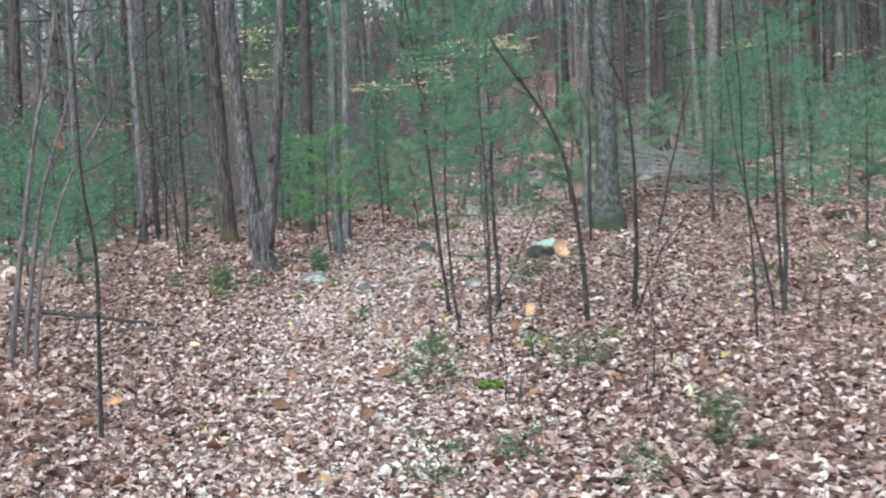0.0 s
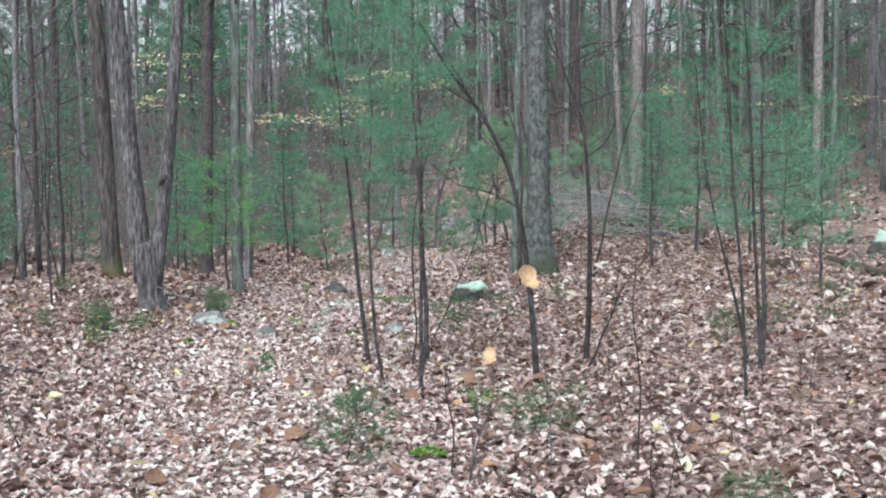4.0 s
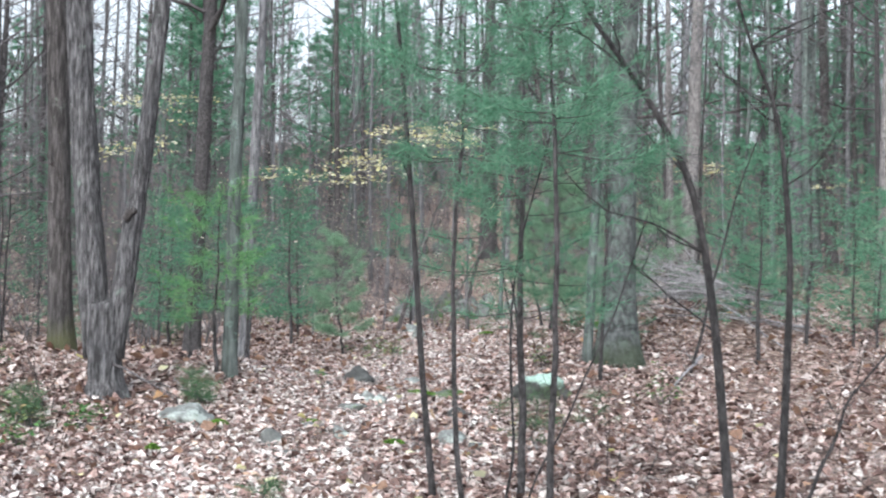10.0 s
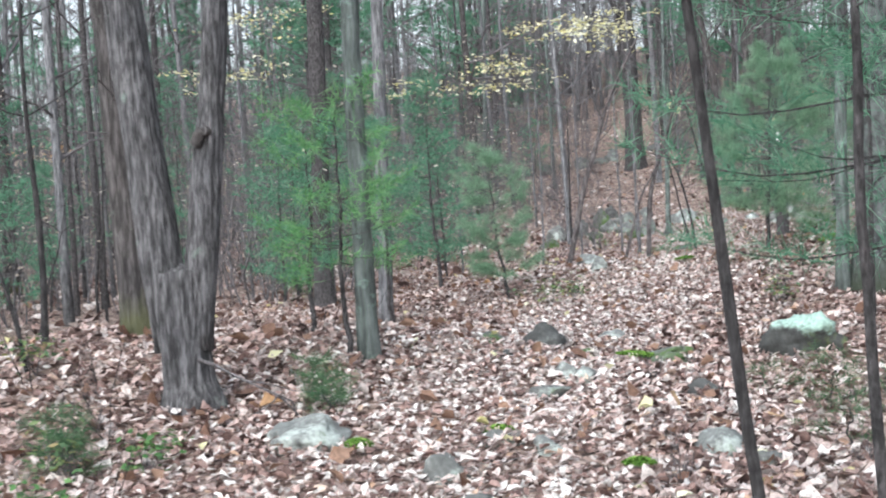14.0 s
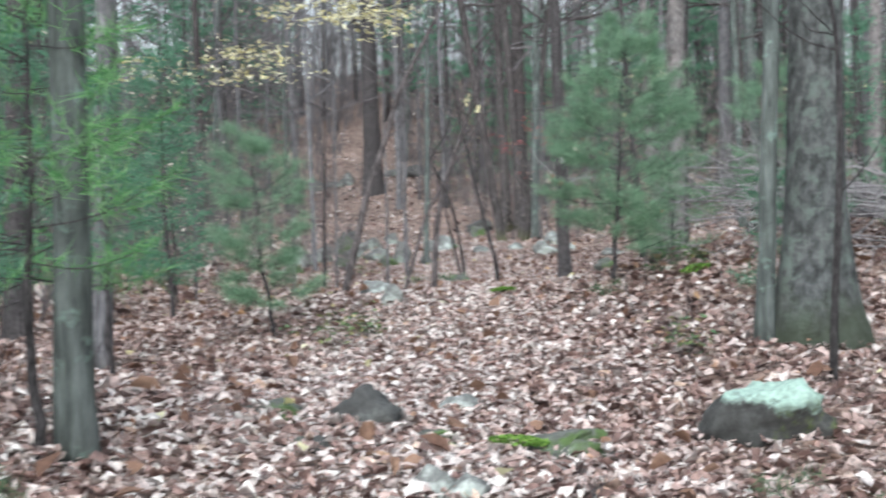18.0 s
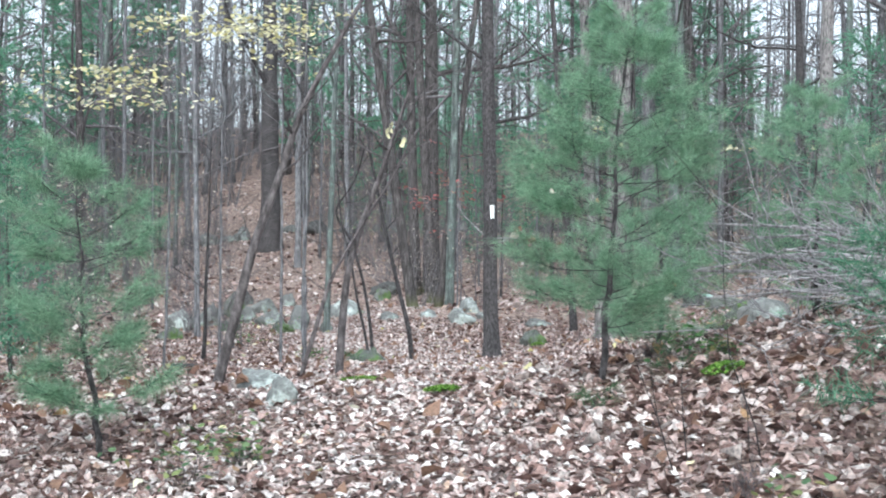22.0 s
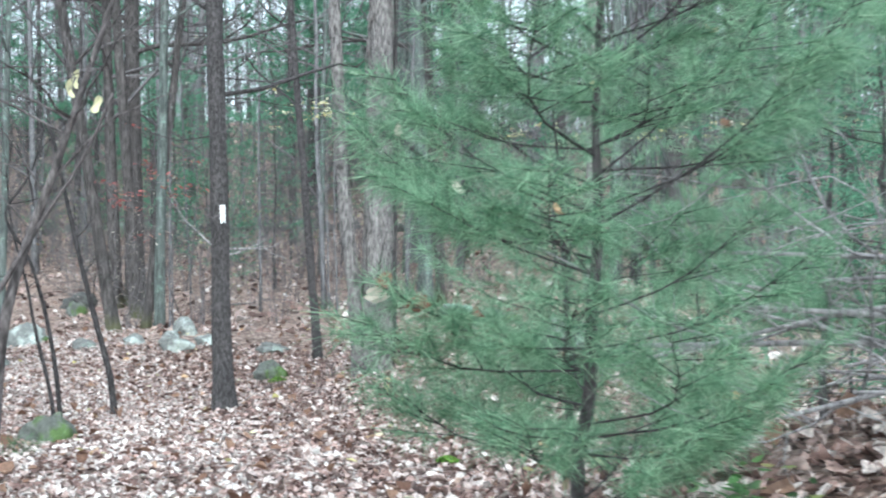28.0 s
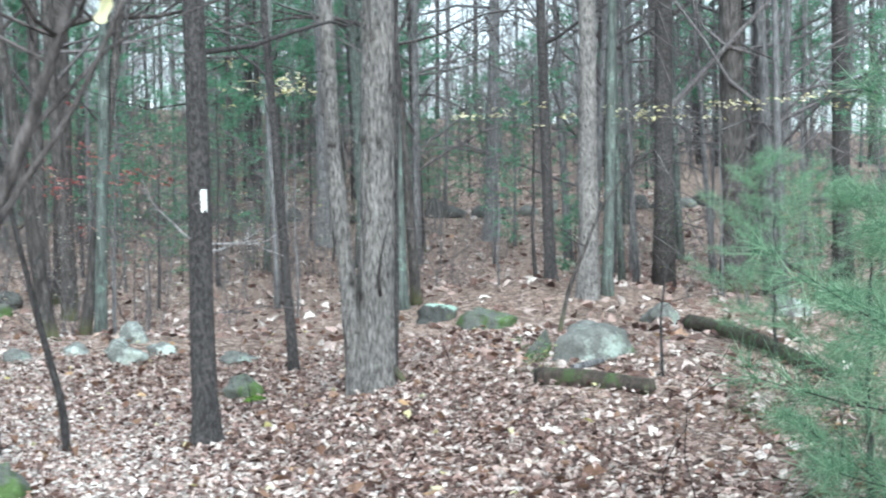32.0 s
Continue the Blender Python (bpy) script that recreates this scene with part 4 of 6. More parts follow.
PINE_WORDS = "young white pine with soft blue-green needles"
PINES = [
    (0.2, 24.76, 2.15, 0.74, 0.42, 0.0035),
    (-2.55, 24.55, 1.6, 0.44, 0.32, 0.0035),
    (-3.17, 18.49, 1.69, 0.56, 0.62, 0.0042),
    (-3.59, 23.19, 2.04, 0.41, 0.76, 0.0063),
    (2.19, 13.7, 2.95, 0.7, 1.22, 0.0051),
    (-0.665, 12.25, 3.5, 0.52, 1.75, 0.0040),
    (-0.68, 14.3, 4.6, 0.8, 1.05, 0.0049),
    (-1.0, 13.0, 3.3, 0.48, 1.8, 0.0045),
    (1.85, 25.55, 1.5, 0.52, 0.28, 0.0035),
    (2.84, 24.61, 0.89, 0.38, 0.14, 0.0048),
    (12.51, 38.7, 4.73, 1.16, 1.43, 0.0097),
    (7.88, 35.71, 2.15, 0.75, 0.46, 0.0063),
    (-6.26, 17.19, 1.54, 0.55, 0.44, 0.0080),
    (-9.57, 22.98, 2.47, 0.69, 0.49, 0.0107),
    (-12.18, 30.93, 2.22, 0.72, 0.39, 0.0104),
    (-10.18, 25.76, 1.92, 0.52, 0.3, 0.0080),
    (-9.8, 29.85, 2.25, 0.54, 0.72, 0.0098),
    (-5.79, 28.07, 2.55, 0.64, 0.48, 0.0086),
    (-3.99, 32.12, 2.37, 0.66, 0.38, 0.0103),
    (-3.58, 19.38, 1.64, 0.4, 0.45, 0.0061),
    (6.35, 30.53, 2.78, 1.13, 0.41, 0.0110),
    (-5.85, 29.24, 2.34, 0.74, 0.49, 0.0110),
    (-3.73, 28.73, 3.0, 0.7, 0.6, 0.0110),
    (7.19, 32.36, 1.97, 0.79, 0.52, 0.0110),
    (-4.92, 36.17, 2.35, 0.7, 0.47, 0.0085),
    (-8.79, 26.41, 2.04, 0.68, 0.49, 0.0105),
    (15.1, 59.97, 3.88, 0.97, 1.45, 0.0110),
    (21.82, 59.22, 2.74, 1.03, 1.03, 0.0110),
    (20.36, 67.3, 3.97, 1.19, 0.99, 0.0110),
    (4.16, 30.4, 1.84, 0.54, 0.17, 0.0035),
    (-8.5, 22.4, 2.5, 0.95, 0.4, 0.0080),
    (-7.3, 18.1, 1.9, 0.75, 0.3, 0.0070),
    (-6.1, 16.9, 1.2, 0.5, 0.15, 0.0060),
    (-10.6, 27.0, 2.8, 1.0, 0.4, 0.0095),
    (2.5, 22.6, 2.6, 0.85, 0.5, 0.0075),
    (3.4, 23.9, 3.0, 0.95, 0.5, 0.0080),
    (4.6, 21.0, 2.7, 0.95, 0.5, 0.0080),
    (1.0, 22.9, 0.9, 0.4, 0.2, 0.0055),
    (3.3, 27.8, 3.0, 0.85, 0.6, 0.0085),
    (4.9, 27.0, 2.8, 0.9, 0.5, 0.0085),
    (1.25, 26.8, 1.9, 0.55, 0.25, 0.0035),
]
LEANS, THIN = {0: 0.085, 1: -0.09}, {5: 0.034, 6: 0.046, 7: 0.03}
for k, (x, y, h, r, c, width) in enumerate(PINES):
    near, mid = k in (0, 1, 8, 11, 29, 40), width < 0.0055
    pine(x, y, h, r, c, 40 + k, PINE_WORDS if k != 2 else "young white pine with bright green needles", NEEDLES_LIME if k == 2 else (NEEDLES_BRIGHT if k in (0, 1, 8, 11, 29, 40) else NEEDLES), 0.0023 if near else (0.003 if k in THIN else width), k < 2, LEANS.get(k, 0.0), THIN.get(k), length=0.1 if k in (0, 8) else (0.115 if near else 0.12), tuft=(34 if k == 0 else 28) if near else (20 if k in THIN else (11 if mid else 7)), shoots=(5 if k > 8 else 7) if near else (4 if mid else 3), rows=0.185 if k == 0 else 0.23, whorl=(6, 8) if k == 0 else (5, 8), even=0.72 if k == 0 else 0.55, taper=0.5 if k == 0 else 0.4, lift=0.04 if k < 2 else -0.08, inner=0.4 if k < 2 else 0.32)


def joined_copies(name, label, category, copies):
    """Far repeats of whole things, joined into one object of kind stuff: rows of (thing, pose)."""
    vs, loops, starts, mats, mat_ids, off, lo = [], [], [], [], [], 0, 0
    for ob, m in copies:
        for ch in ob.children_recursive:
            me = ch.data
            co = np.empty(len(me.vertices) * 3, np.float32)
            me.vertices.foreach_get("co", co)
            mm = np.array(m)
            vs.append(co.reshape(-1, 3) @ mm[:3, :3].T + mm[:3, 3])
            li = np.empty(len(me.loops), np.int32)
            me.loops.foreach_get("vertex_index", li)
            st = np.empty(len(me.polygons), np.int32)
            me.polygons.foreach_get("loop_start", st)
            if me.materials[0] not in mats:
                mats.append(me.materials[0])
            loops.append(li + off)
            starts.append(st + lo)
            mat_ids.append(np.full(len(st), mats.index(me.materials[0]), np.int32))
            off += len(me.vertices)
            lo += len(li)
    me = bpy.data.meshes.new(name)
    v, li, st, mi = np.vstack(vs).astype(np.float32), np.concatenate(loops), np.concatenate(starts), np.concatenate(mat_ids)
    me.vertices.add(len(v))
    me.vertices.foreach_set("co", v.ravel())
    me.loops.add(len(li))
    me.loops.foreach_set("vertex_index", li)
    me.polygons.add(len(st))
    me.polygons.foreach_set("loop_start", st)
    me.polygons.foreach_set("material_index", mi)
    me.polygons.foreach_set("use_smooth", np.ones(len(st), bool))
    for mt in mats:
        me.materials.append(mt)
    me.update(calc_edges=True)
    return tagged(new(name, me), label, category, kind="stuff")


# pines that fill the understorey further off
far_pines = []
for k, (h, r, c) in enumerate(((2.6, 0.8, 0.4), (3.6, 0.95, 0.8), (1.9, 0.6, 0.25), (5.0, 1.3, 1.2))):
    fx, fy = ((-9.5, 34), (-7.6, 39.5), (-6.2, 31.0), (-12.0, 44))[k]
    far_pines.append(tagged(pine(fx, fy, h, r, c, 70 + k, "young white pine in the understorey", NEEDLES, 0.012, tuft=6, shoots=3, length=0.14, whorl=(4, 7), rows=0.3), group="understorey pines"))
tall_pines = []
for k, (h, r, c) in enumerate(((11.0, 2.2, 2.2), (14.0, 2.6, 4.0))):
    fx, fy = ((-17, 63), (18, 78))[k]
    tall_pines.append(tagged(pine(fx, fy, h, r, c, 80 + k, "tall dark white pine standing behind the bare trees", NEEDLES, 0.035, diam=0.28, tuft=7, shoots=4, length=0.34, whorl=(4, 7), rows=0.24, taper=0.7), group="tall pines"))
rq = random.Random(63)
placed = 0
while placed < 44:
    px, py = rq.uniform(-34, 74), rq.uniform(52, 112)
    if (abs(px - 0.3) < 3.5 and py < 84) or not -12 - 0.4 * py < px < 20 + 0.6 * py or (py < 64 and -6 < px < 14):
        continue
    s = rq.uniform(0.75, 1.2)
    copy_thing(tall_pines[rq.randrange(2)], pose(px, py, gz(px, py), 0, 0, rq.uniform(0, 360)) @ Matrix.Scale(s, 4))
    placed += 1
for k in range(12):
    px, py = rq.uniform(-32, -4), rq.uniform(80, 112)
    copy_thing(tall_pines[rq.randrange(2)], pose(px, py, gz(px, py), 0, 0, rq.uniform(0, 360)) @ Matrix.Scale(rq.uniform(0.8, 1.2), 4))
for k in range(20):
    px, py = rq.uniform(3, 24), rq.uniform(65, 92)
    copy_thing(far_pines[rq.randrange(4)], pose(px, py, gz(px, py), 0, 0, rq.uniform(0, 360)) @ Matrix.Scale(rq.uniform(1.2, 1.9), 4))
rp = random.Random(31)
placed = 0
while placed < 95:
    px, py = rp.uniform(-22, 34), rp.uniform(24, 84)
    left_wood = px < -5.4 and py < 42
    behind = py > 50 and abs(px - 0.5) > 3.5
    right_wood = px > 9 + max(0, (46 - py) * 0.15) and py > 33
    if not (left_wood or behind or right_wood) or (right_wood and (py < 46 or rp.random() < 0.45)):
        continue
    s = rp.uniform(0.75, 1.35)
    copy_thing(far_pines[rp.randrange(4)], pose(px, py, gz(px, py), 0, 0, rp.uniform(0, 360)) @ Matrix.Scale(s, 4))
    placed += 1

# ---- the wood behind: tall bare trees ----
protos = []
for k, (dm, hgt, bark) in enumerate(((0.22, 17, "grey"), (0.28, 18, "dark"), (0.15, 15, "grey"), (0.10, 11, "grey"), (0.34, 19, "brown"), (0.065, 9, "grey"), (0.17, 16, "green"))):
    fx, fy = ((-14, 52), (-5.5, 58), (6, 61), (-9.5, 41), (13.5, 71), (-6.5, 46), (9.5, 57))[k]
    protos.append(tree(WORDS[bark], fx, fy, dm, 0.01 * (k - 3), hgt, BARKS[bark], 19 if dm > 0.2 else 16, hgt * 0.1, 300 + k, 0.0, 0.03, group="trees of the wood behind", joined=True))
rt = random.Random(77)
placed, beyond = 0, []
while placed < 700:
    px, py = rt.uniform(-40, 74), rt.uniform(26, 120)
    trail = abs(px - (0.2 if py > 46 else -0.5)) < (1.6 if py < 82 else 0.0)
    left_wood = px < -6.5 - 0.1 * max(0, 34 - py)
    behind = py > 50 and not trail
    right_wood = px > 12.5 + max(0, (48 - py) * 0.4) and py > 34
    if not (left_wood or behind or right_wood):
        continue
    if not -14 - 0.42 * py < px < 20 + 0.58 * py or (behind and py < 62 and -3 < px < 12 and rt.random() < 0.5):
        continue
    s = rt.uniform(0.75, 1.25)
    row = protos[rt.choice((0, 0, 1, 2, 2, 3, 3, 3, 4, 5, 5, 5, 5, 6))], pose(px, py, gz(px, py), rt.uniform(-2.5, 2.5), rt.uniform(-2.5, 2.5), rt.uniform(0, 360)) @ Matrix.Diagonal((s, s, s * rt.uniform(0.9, 1.1), 1))
    if py < 66:
        copy_thing(*row)
    else:
        beyond.append(row)
    placed += 1
joined_copies("far_woods", "bare grey trees of the wood on the far slope", "woods", beyond)


# ---- brush: leafless shrubs, some with a few leaves left ----
def shrub(x, y, height, stems, seed, label, leaf=None, per=2, size=0.06, mat=None, radius=0.012, depth=2):
    rng = np.random.default_rng(seed)
    ob = thing("shrub", x, y, None, label, "shrub")
    tips = []
    for k in range(stems):
        az, out = rng.uniform(0, 6.28), rng.uniform(0.05, 0.4)
        d = unit(np.array([np.cos(az) * out, np.sin(az) * out, 1.0]))
        bits = []
        base = np.array([rng.normal(0, 0.08), rng.normal(0, 0.08), -0.08])
        twig_tubes(rng, base, d, height * rng.uniform(0.6, 1.0), radius * rng.uniform(0.6, 1.1), depth, bits, depth == 1)
        part("stem", tubes_mesh("stem", bits, mat or TWIG), ob)
        for b in bits:
            tips.append(b[0][-1])
            tips.append(b[0][len(b[0]) // 2])
    if leaf:
        v, t = leaves_at(rng, tips, per, 0.09, size, leaf, 0.5)
        part("foliage", np_mesh("foliage", v, t, leaf), ob, "", "stuff")
    return ob


brush = []
for k, (h, st, leaf, words) in enumerate(((2.2, 6, None, "leafless grey shrub of thin twigs"), (3.4, 6, None, "tall leafless shrub of thin twigs"), (1.9, 7, PALE_LEAF, "thin shrub holding pale withered leaves"), (2.6, 5, BUSH_LEAF, "thin shrub with a few green and yellow leaves"), (1.2, 8, None, "low tangle of bare twigs"))):
    fx, fy = ((-7.5, 33.5), (-10, 37), (10.5, 56), (15, 55), (-5.2, 41.5))[k]
    brush.append(tagged(shrub(fx, fy, h, st, 400 + k, words, leaf, 1 if leaf == PALE_LEAF else 2, 0.045 if leaf == PALE_LEAF else 0.06), group="brush of the wood"))
thicket = [shrub(-13.0, 79.0, 2.4, 7, 450, "far leafless shrub on the slope", None, depth=1, radius=0.016), shrub(21.0, 74.0, 3.0, 6, 451, "far shrub with a few pale withered leaves", PALE_LEAF, 1, 0.08, depth=1, radius=0.018), shrub(16.5, 66.0, 2.6, 6, 452, "far shrub with a few green and yellow leaves", BUSH_LEAF, 2, 0.09, depth=1, radius=0.016)]
rb = random.Random(5)
placed, beyond = 0, []
while placed < 300:
    px, py = rb.uniform(-26, 40), rb.uniform(27, 92)
    left_wood = px < -4.6 - 0.08 * max(0, 40 - py)
    behind = py > 46 and abs(px - 0.3) > 2.0
    right_wood = px > 9.5 + max(0, (46 - py) * 0.35) and py > 36
    if not (left_wood or behind or right_wood) or abs(px) > 10 + 0.42 * py:
        continue
    s = rb.uniform(0.7, 1.4)
    row = brush[rb.choice((0, 0, 1, 1, 2, 3, 4))], pose(px, py, gz(px, py), 0, 0, rb.uniform(0, 360)) @ Matrix.Scale(s, 4)
    if py < 58:
        copy_thing(*row)
    else:
        beyond.append((thicket[placed % 2], row[1]))
    placed += 1
for k in range(64):
    px, py = (rb.uniform(-8, -1.3), rb.uniform(38, 64)) if k % 2 else (rb.uniform(2.2, 11), rb.uniform(47, 64))
    copy_thing(brush[rb.choice((0, 1, 1, 4))], pose(px, py, gz(px, py), 0, 0, rb.uniform(0, 360)) @ Matrix.Scale(rb.uniform(0.5, 1.0), 4))
for k in range(330):
    px, py = rb.uniform(-34, 50), rb.uniform(73.5, 106)
    if abs(px - 0.2) < 1.4 and py < 84:
        continue
    s = rb.uniform(0.7, 2.8)
    beyond.append((thicket[rb.choice((0, 0, 1))], pose(px, py, gz(px, py), 0, 0, rb.uniform(0, 360)) @ Matrix.Scale(s, 4)))
for k in range(240):
    px, py = rb.uniform(-15, 27), rb.uniform(55, 77)
    if abs(px - 0.3) < 1.5 or (px > 8 and py < 64):
        continue
    beyond.append((thicket[rb.choice((0, 0, 1, 2))], pose(px, py, gz(px, py), 0, 0, rb.uniform(0, 360)) @ Matrix.Scale(rb.uniform(0.5, 1.3), 4)))
for k in range(70):
    px, py = rb.uniform(-12, 4), rb.uniform(80, 101)
    beyond.append((thicket[rb.choice((0, 0, 1))], pose(px, py, gz(px, py), 0, 0, rb.uniform(0, 360)) @ Matrix.Scale(rb.uniform(0.9, 2.6), 4)))
for k in range(80):
    px, py = rb.uniform(-19, -4.8), rb.uniform(27, 50)
    copy_thing(brush[rb.choice((0, 1, 1, 2, 2))], pose(px, py, gz(px, py), 0, 0, rb.uniform(0, 360)) @ Matrix.Scale(rb.uniform(0.9, 1.7), 4))
joined_copies("far_brush", "leafless brush under the trees of the far slope", "brush", beyond)


# ---- the tree with the painted trail mark ----
blazed = tree("straight dark brown trunk with a painted white trail mark", 1.81, 35.44, 0.2, -0.018, 15.0, BARK_BROWN, 8, 3.2, 611, 0.02, 0.01, flare=0.55, stubs=3)
bv, bt = [], []
for i in range(7):
    for j in range(6):
        a = radians(-78 + 36 * j / 5 - 18)
        rr = 0.0985 + (0.0015 if 0 < i < 6 and 0 < j < 5 else -0.004)
        bv.append((rr * math.cos(a) - 0.018 * (1.93 + 0.19 * i / 6), rr * math.sin(a), 1.93 + 0.19 * i / 6))
for i in range(6):
    for j in range(5):
        bt.append((i * 6 + j, i * 6 + j + 1, (i + 1) * 6 + j + 1, (i + 1) * 6 + j))
part("trail_mark", np_mesh("trail_mark", bv, bt, PAINT, True), blazed, "white painted rectangle")
rng = np.random.default_rng(612)
for k in range(14):
    az, hh = rng.uniform(0, 6.28), rng.uniform(2.6, 4.4)
    bits = []
    twig_tubes(rng, (-0.018 * hh + 0.07 * math.cos(az), 0.07 * math.sin(az), hh), unit(np.array([math.cos(az), math.sin(az), rng.uniform(-0.25, 0.25)])), rng.uniform(0.3, 1.1), 0.008, 1, bits)
    part("dead_branch", tubes_mesh("dead_branch", bits, BARK_BROWN), blazed)

for side, hh, rise, reach in ((1, 1.68, -0.28, 0.55), (-1, 1.72, 0.75, 0.5), (1, 1.62, -0.1, 0.3)):
    bits = []
    twig_tubes(rng, (-0.018 * hh + 0.09 * side, -0.03, hh), unit(np.array([side, -0.15, rise])), reach, 0.013, 1, bits)
    part("dead_branch", tubes_mesh("dead_branch", bits, DEADWOOD), blazed, "bleached dead branch stub")

# ---- crooked and leaning saplings ----
bent_sapling(-1.96, 27.00, [(0.00, 0.00, 0.0), (0.13, 0.01, 0.48), (0.28, -0.03, 1.09), (0.46, -0.02, 1.56), (0.56, 0.0, 1.93), (0.72, -0.04, 2.26), (1.02, -0.04, 2.81)], 0.036, "smooth grey-brown sapling leaning across the trail", BARK_TAN, 7, 950, 0.014)
bent_sapling(-0.88, 29.10, [(0.00, 0.00, 0.0), (0.04, 0.02, 0.64), (0.07, -0.03, 0.96), (0.18, 0.03, 1.32), (0.31, -0.05, 1.68), (0.48, -0.1, 2.21), (0.66, -0.15, 2.75)], 0.034, "brown-grey sapling with a bend, leaning over the leaves", BARK_TAN, 7, 951, 0.011, fork=[([(0.31, -0.05, 1.68), (0.62, 0.05, 2.02), (1.0, 0.15, 2.2)], 0.010)])
bent_sapling(-1.22, 29.10, [(0.00, 0.05, 0.0), (0.07, -0.02, 0.22), (0.27, -0.05, 0.92), (0.60, -0.06, 1.48), (0.81, -0.12, 1.80), (0.95, -0.15, 2.14)], 0.020, "thin brown-grey sapling leaning beside a thicker one", BARK_TAN, 5, 952, 0.007)
bent_sapling(0.85, 36.16, [(0.00, 0.01, -0.32), (-0.05, -0.01, 0.42), (-0.21, 0.14, 1.07), (-0.37, 0.17, 1.77), (-0.50, 0.18, 2.42), (-0.67, 0.34, 3.33)], 0.035, "thin dark crooked sapling", BARK_SAPLING, 4, 953, 0.012)
bent_sapling(0.31, 36.33, [(0.00, -0.04, -0.05), (-0.05, 0.02, 0.54), (-0.13, 0.12, 1.08), (-0.29, 0.10, 1.68), (-0.59, 0.23, 2.12), (-0.26, 0.19, 2.51), (-0.14, 0.09, 3.01)], 0.024, "dark crooked sapling bending in a zigzag", BARK_SAPLING, 4, 954, 0.008)
bent_sapling(0.23, 12.89, [(0.00, -0.05, 0.07), (-0.03, 0.07, 0.65), (-0.08, 0.08, 1.16), (-0.18, 0.05, 1.71), (-0.37, 0.15, 2.11), (-0.69, 0.14, 2.54), (-0.89, 0.09, 2.89)], 0.023, "dark sapling arching to one side", BARK_SAPLING, 7, 955, 0.010)
bent_sapling(0.71, 13.98, [(0.00, -0.01, -0.11), (0.06, 0.10, 0.57), (0.07, 0.06, 1.36), (0.04, 0.12, 1.93), (0.02, 0.20, 2.23), (-0.14, 0.13, 2.54), (-0.25, 0.17, 2.93)], 0.024, "slender forked dark sapling", BARK_SAPLING, 7, 956, 0.008)
bent_sapling(0.45, 20.72, [(0.00, 0.03, -0.07), (0.01, 0.01, 0.44), (0.01, -0.06, 0.88), (0.05, 0.00, 1.43), (0.03, -0.01, 1.90), (-0.06, -0.06, 2.14), (-0.12, 0.04, 2.35)], 0.022, "crooked thin sapling beside a thick trunk", BARK_SAPLING, 4, 957, 0.008)
bent_sapling(-4.94, 11.65, [(0.00, 0.05, -0.00), (0.16, 0.06, 0.97), (0.29, 0.17, 1.92), (0.48, 0.34, 2.91), (0.55, 0.31, 3.51)], 0.030, "thin grey-brown leafless shrub stem", TWIG, 9, 958, 0.011)
bent_sapling(-5.00, 12.15, [(0.00, 0.02, -0.00), (0.22, 0.09, 1.45), (0.49, 0.27, 2.33), (0.68, 0.36, 3.26), (0.74, 0.32, 3.57)], 0.026, "thin grey-brown leafless shrub stem", TWIG, 9, 959, 0.009)
bent_sapling(-4.46, 11.09, [(0.00, -0.03, -0.00), (0.05, 0.05, 0.77), (0.27, 0.21, 1.57), (0.75, 0.23, 2.29)], 0.022, "thin grey-brown leafless shrub stem", TWIG, 9, 960, 0.008)
bent_sapling(-3.02, 8.56, [(0.00, -0.05, -0.02), (-0.02, 0.07, 0.56), (-0.01, 0.12, 1.18), (-0.07, 0.08, 1.63), (-0.12, 0.21, 2.33), (-0.14, 0.25, 2.85)], 0.015, "thin dark leafless sapling", BARK_SAPLING, 4, 961, 0.005)
bent_sapling(7.09, 38.78, [(0.00, -0.03, -0.04), (0.16, -0.03, 0.57), (0.48, -0.27, 1.52), (0.88, -0.47, 2.13)], 0.027, "thin dark sapling leaning beside the boulder", BARK_DARK, 4, 962, 0.010)
bent_sapling(6.06, 35.08, [(0.00, 0.02, -0.14), (-0.01, 0.03, 0.56), (0.03, -0.07, 1.18), (-0.01, 0.01, 1.76)], 0.016, "thin upright seedling stem", BARK_BROWN, 3, 963, 0.005)


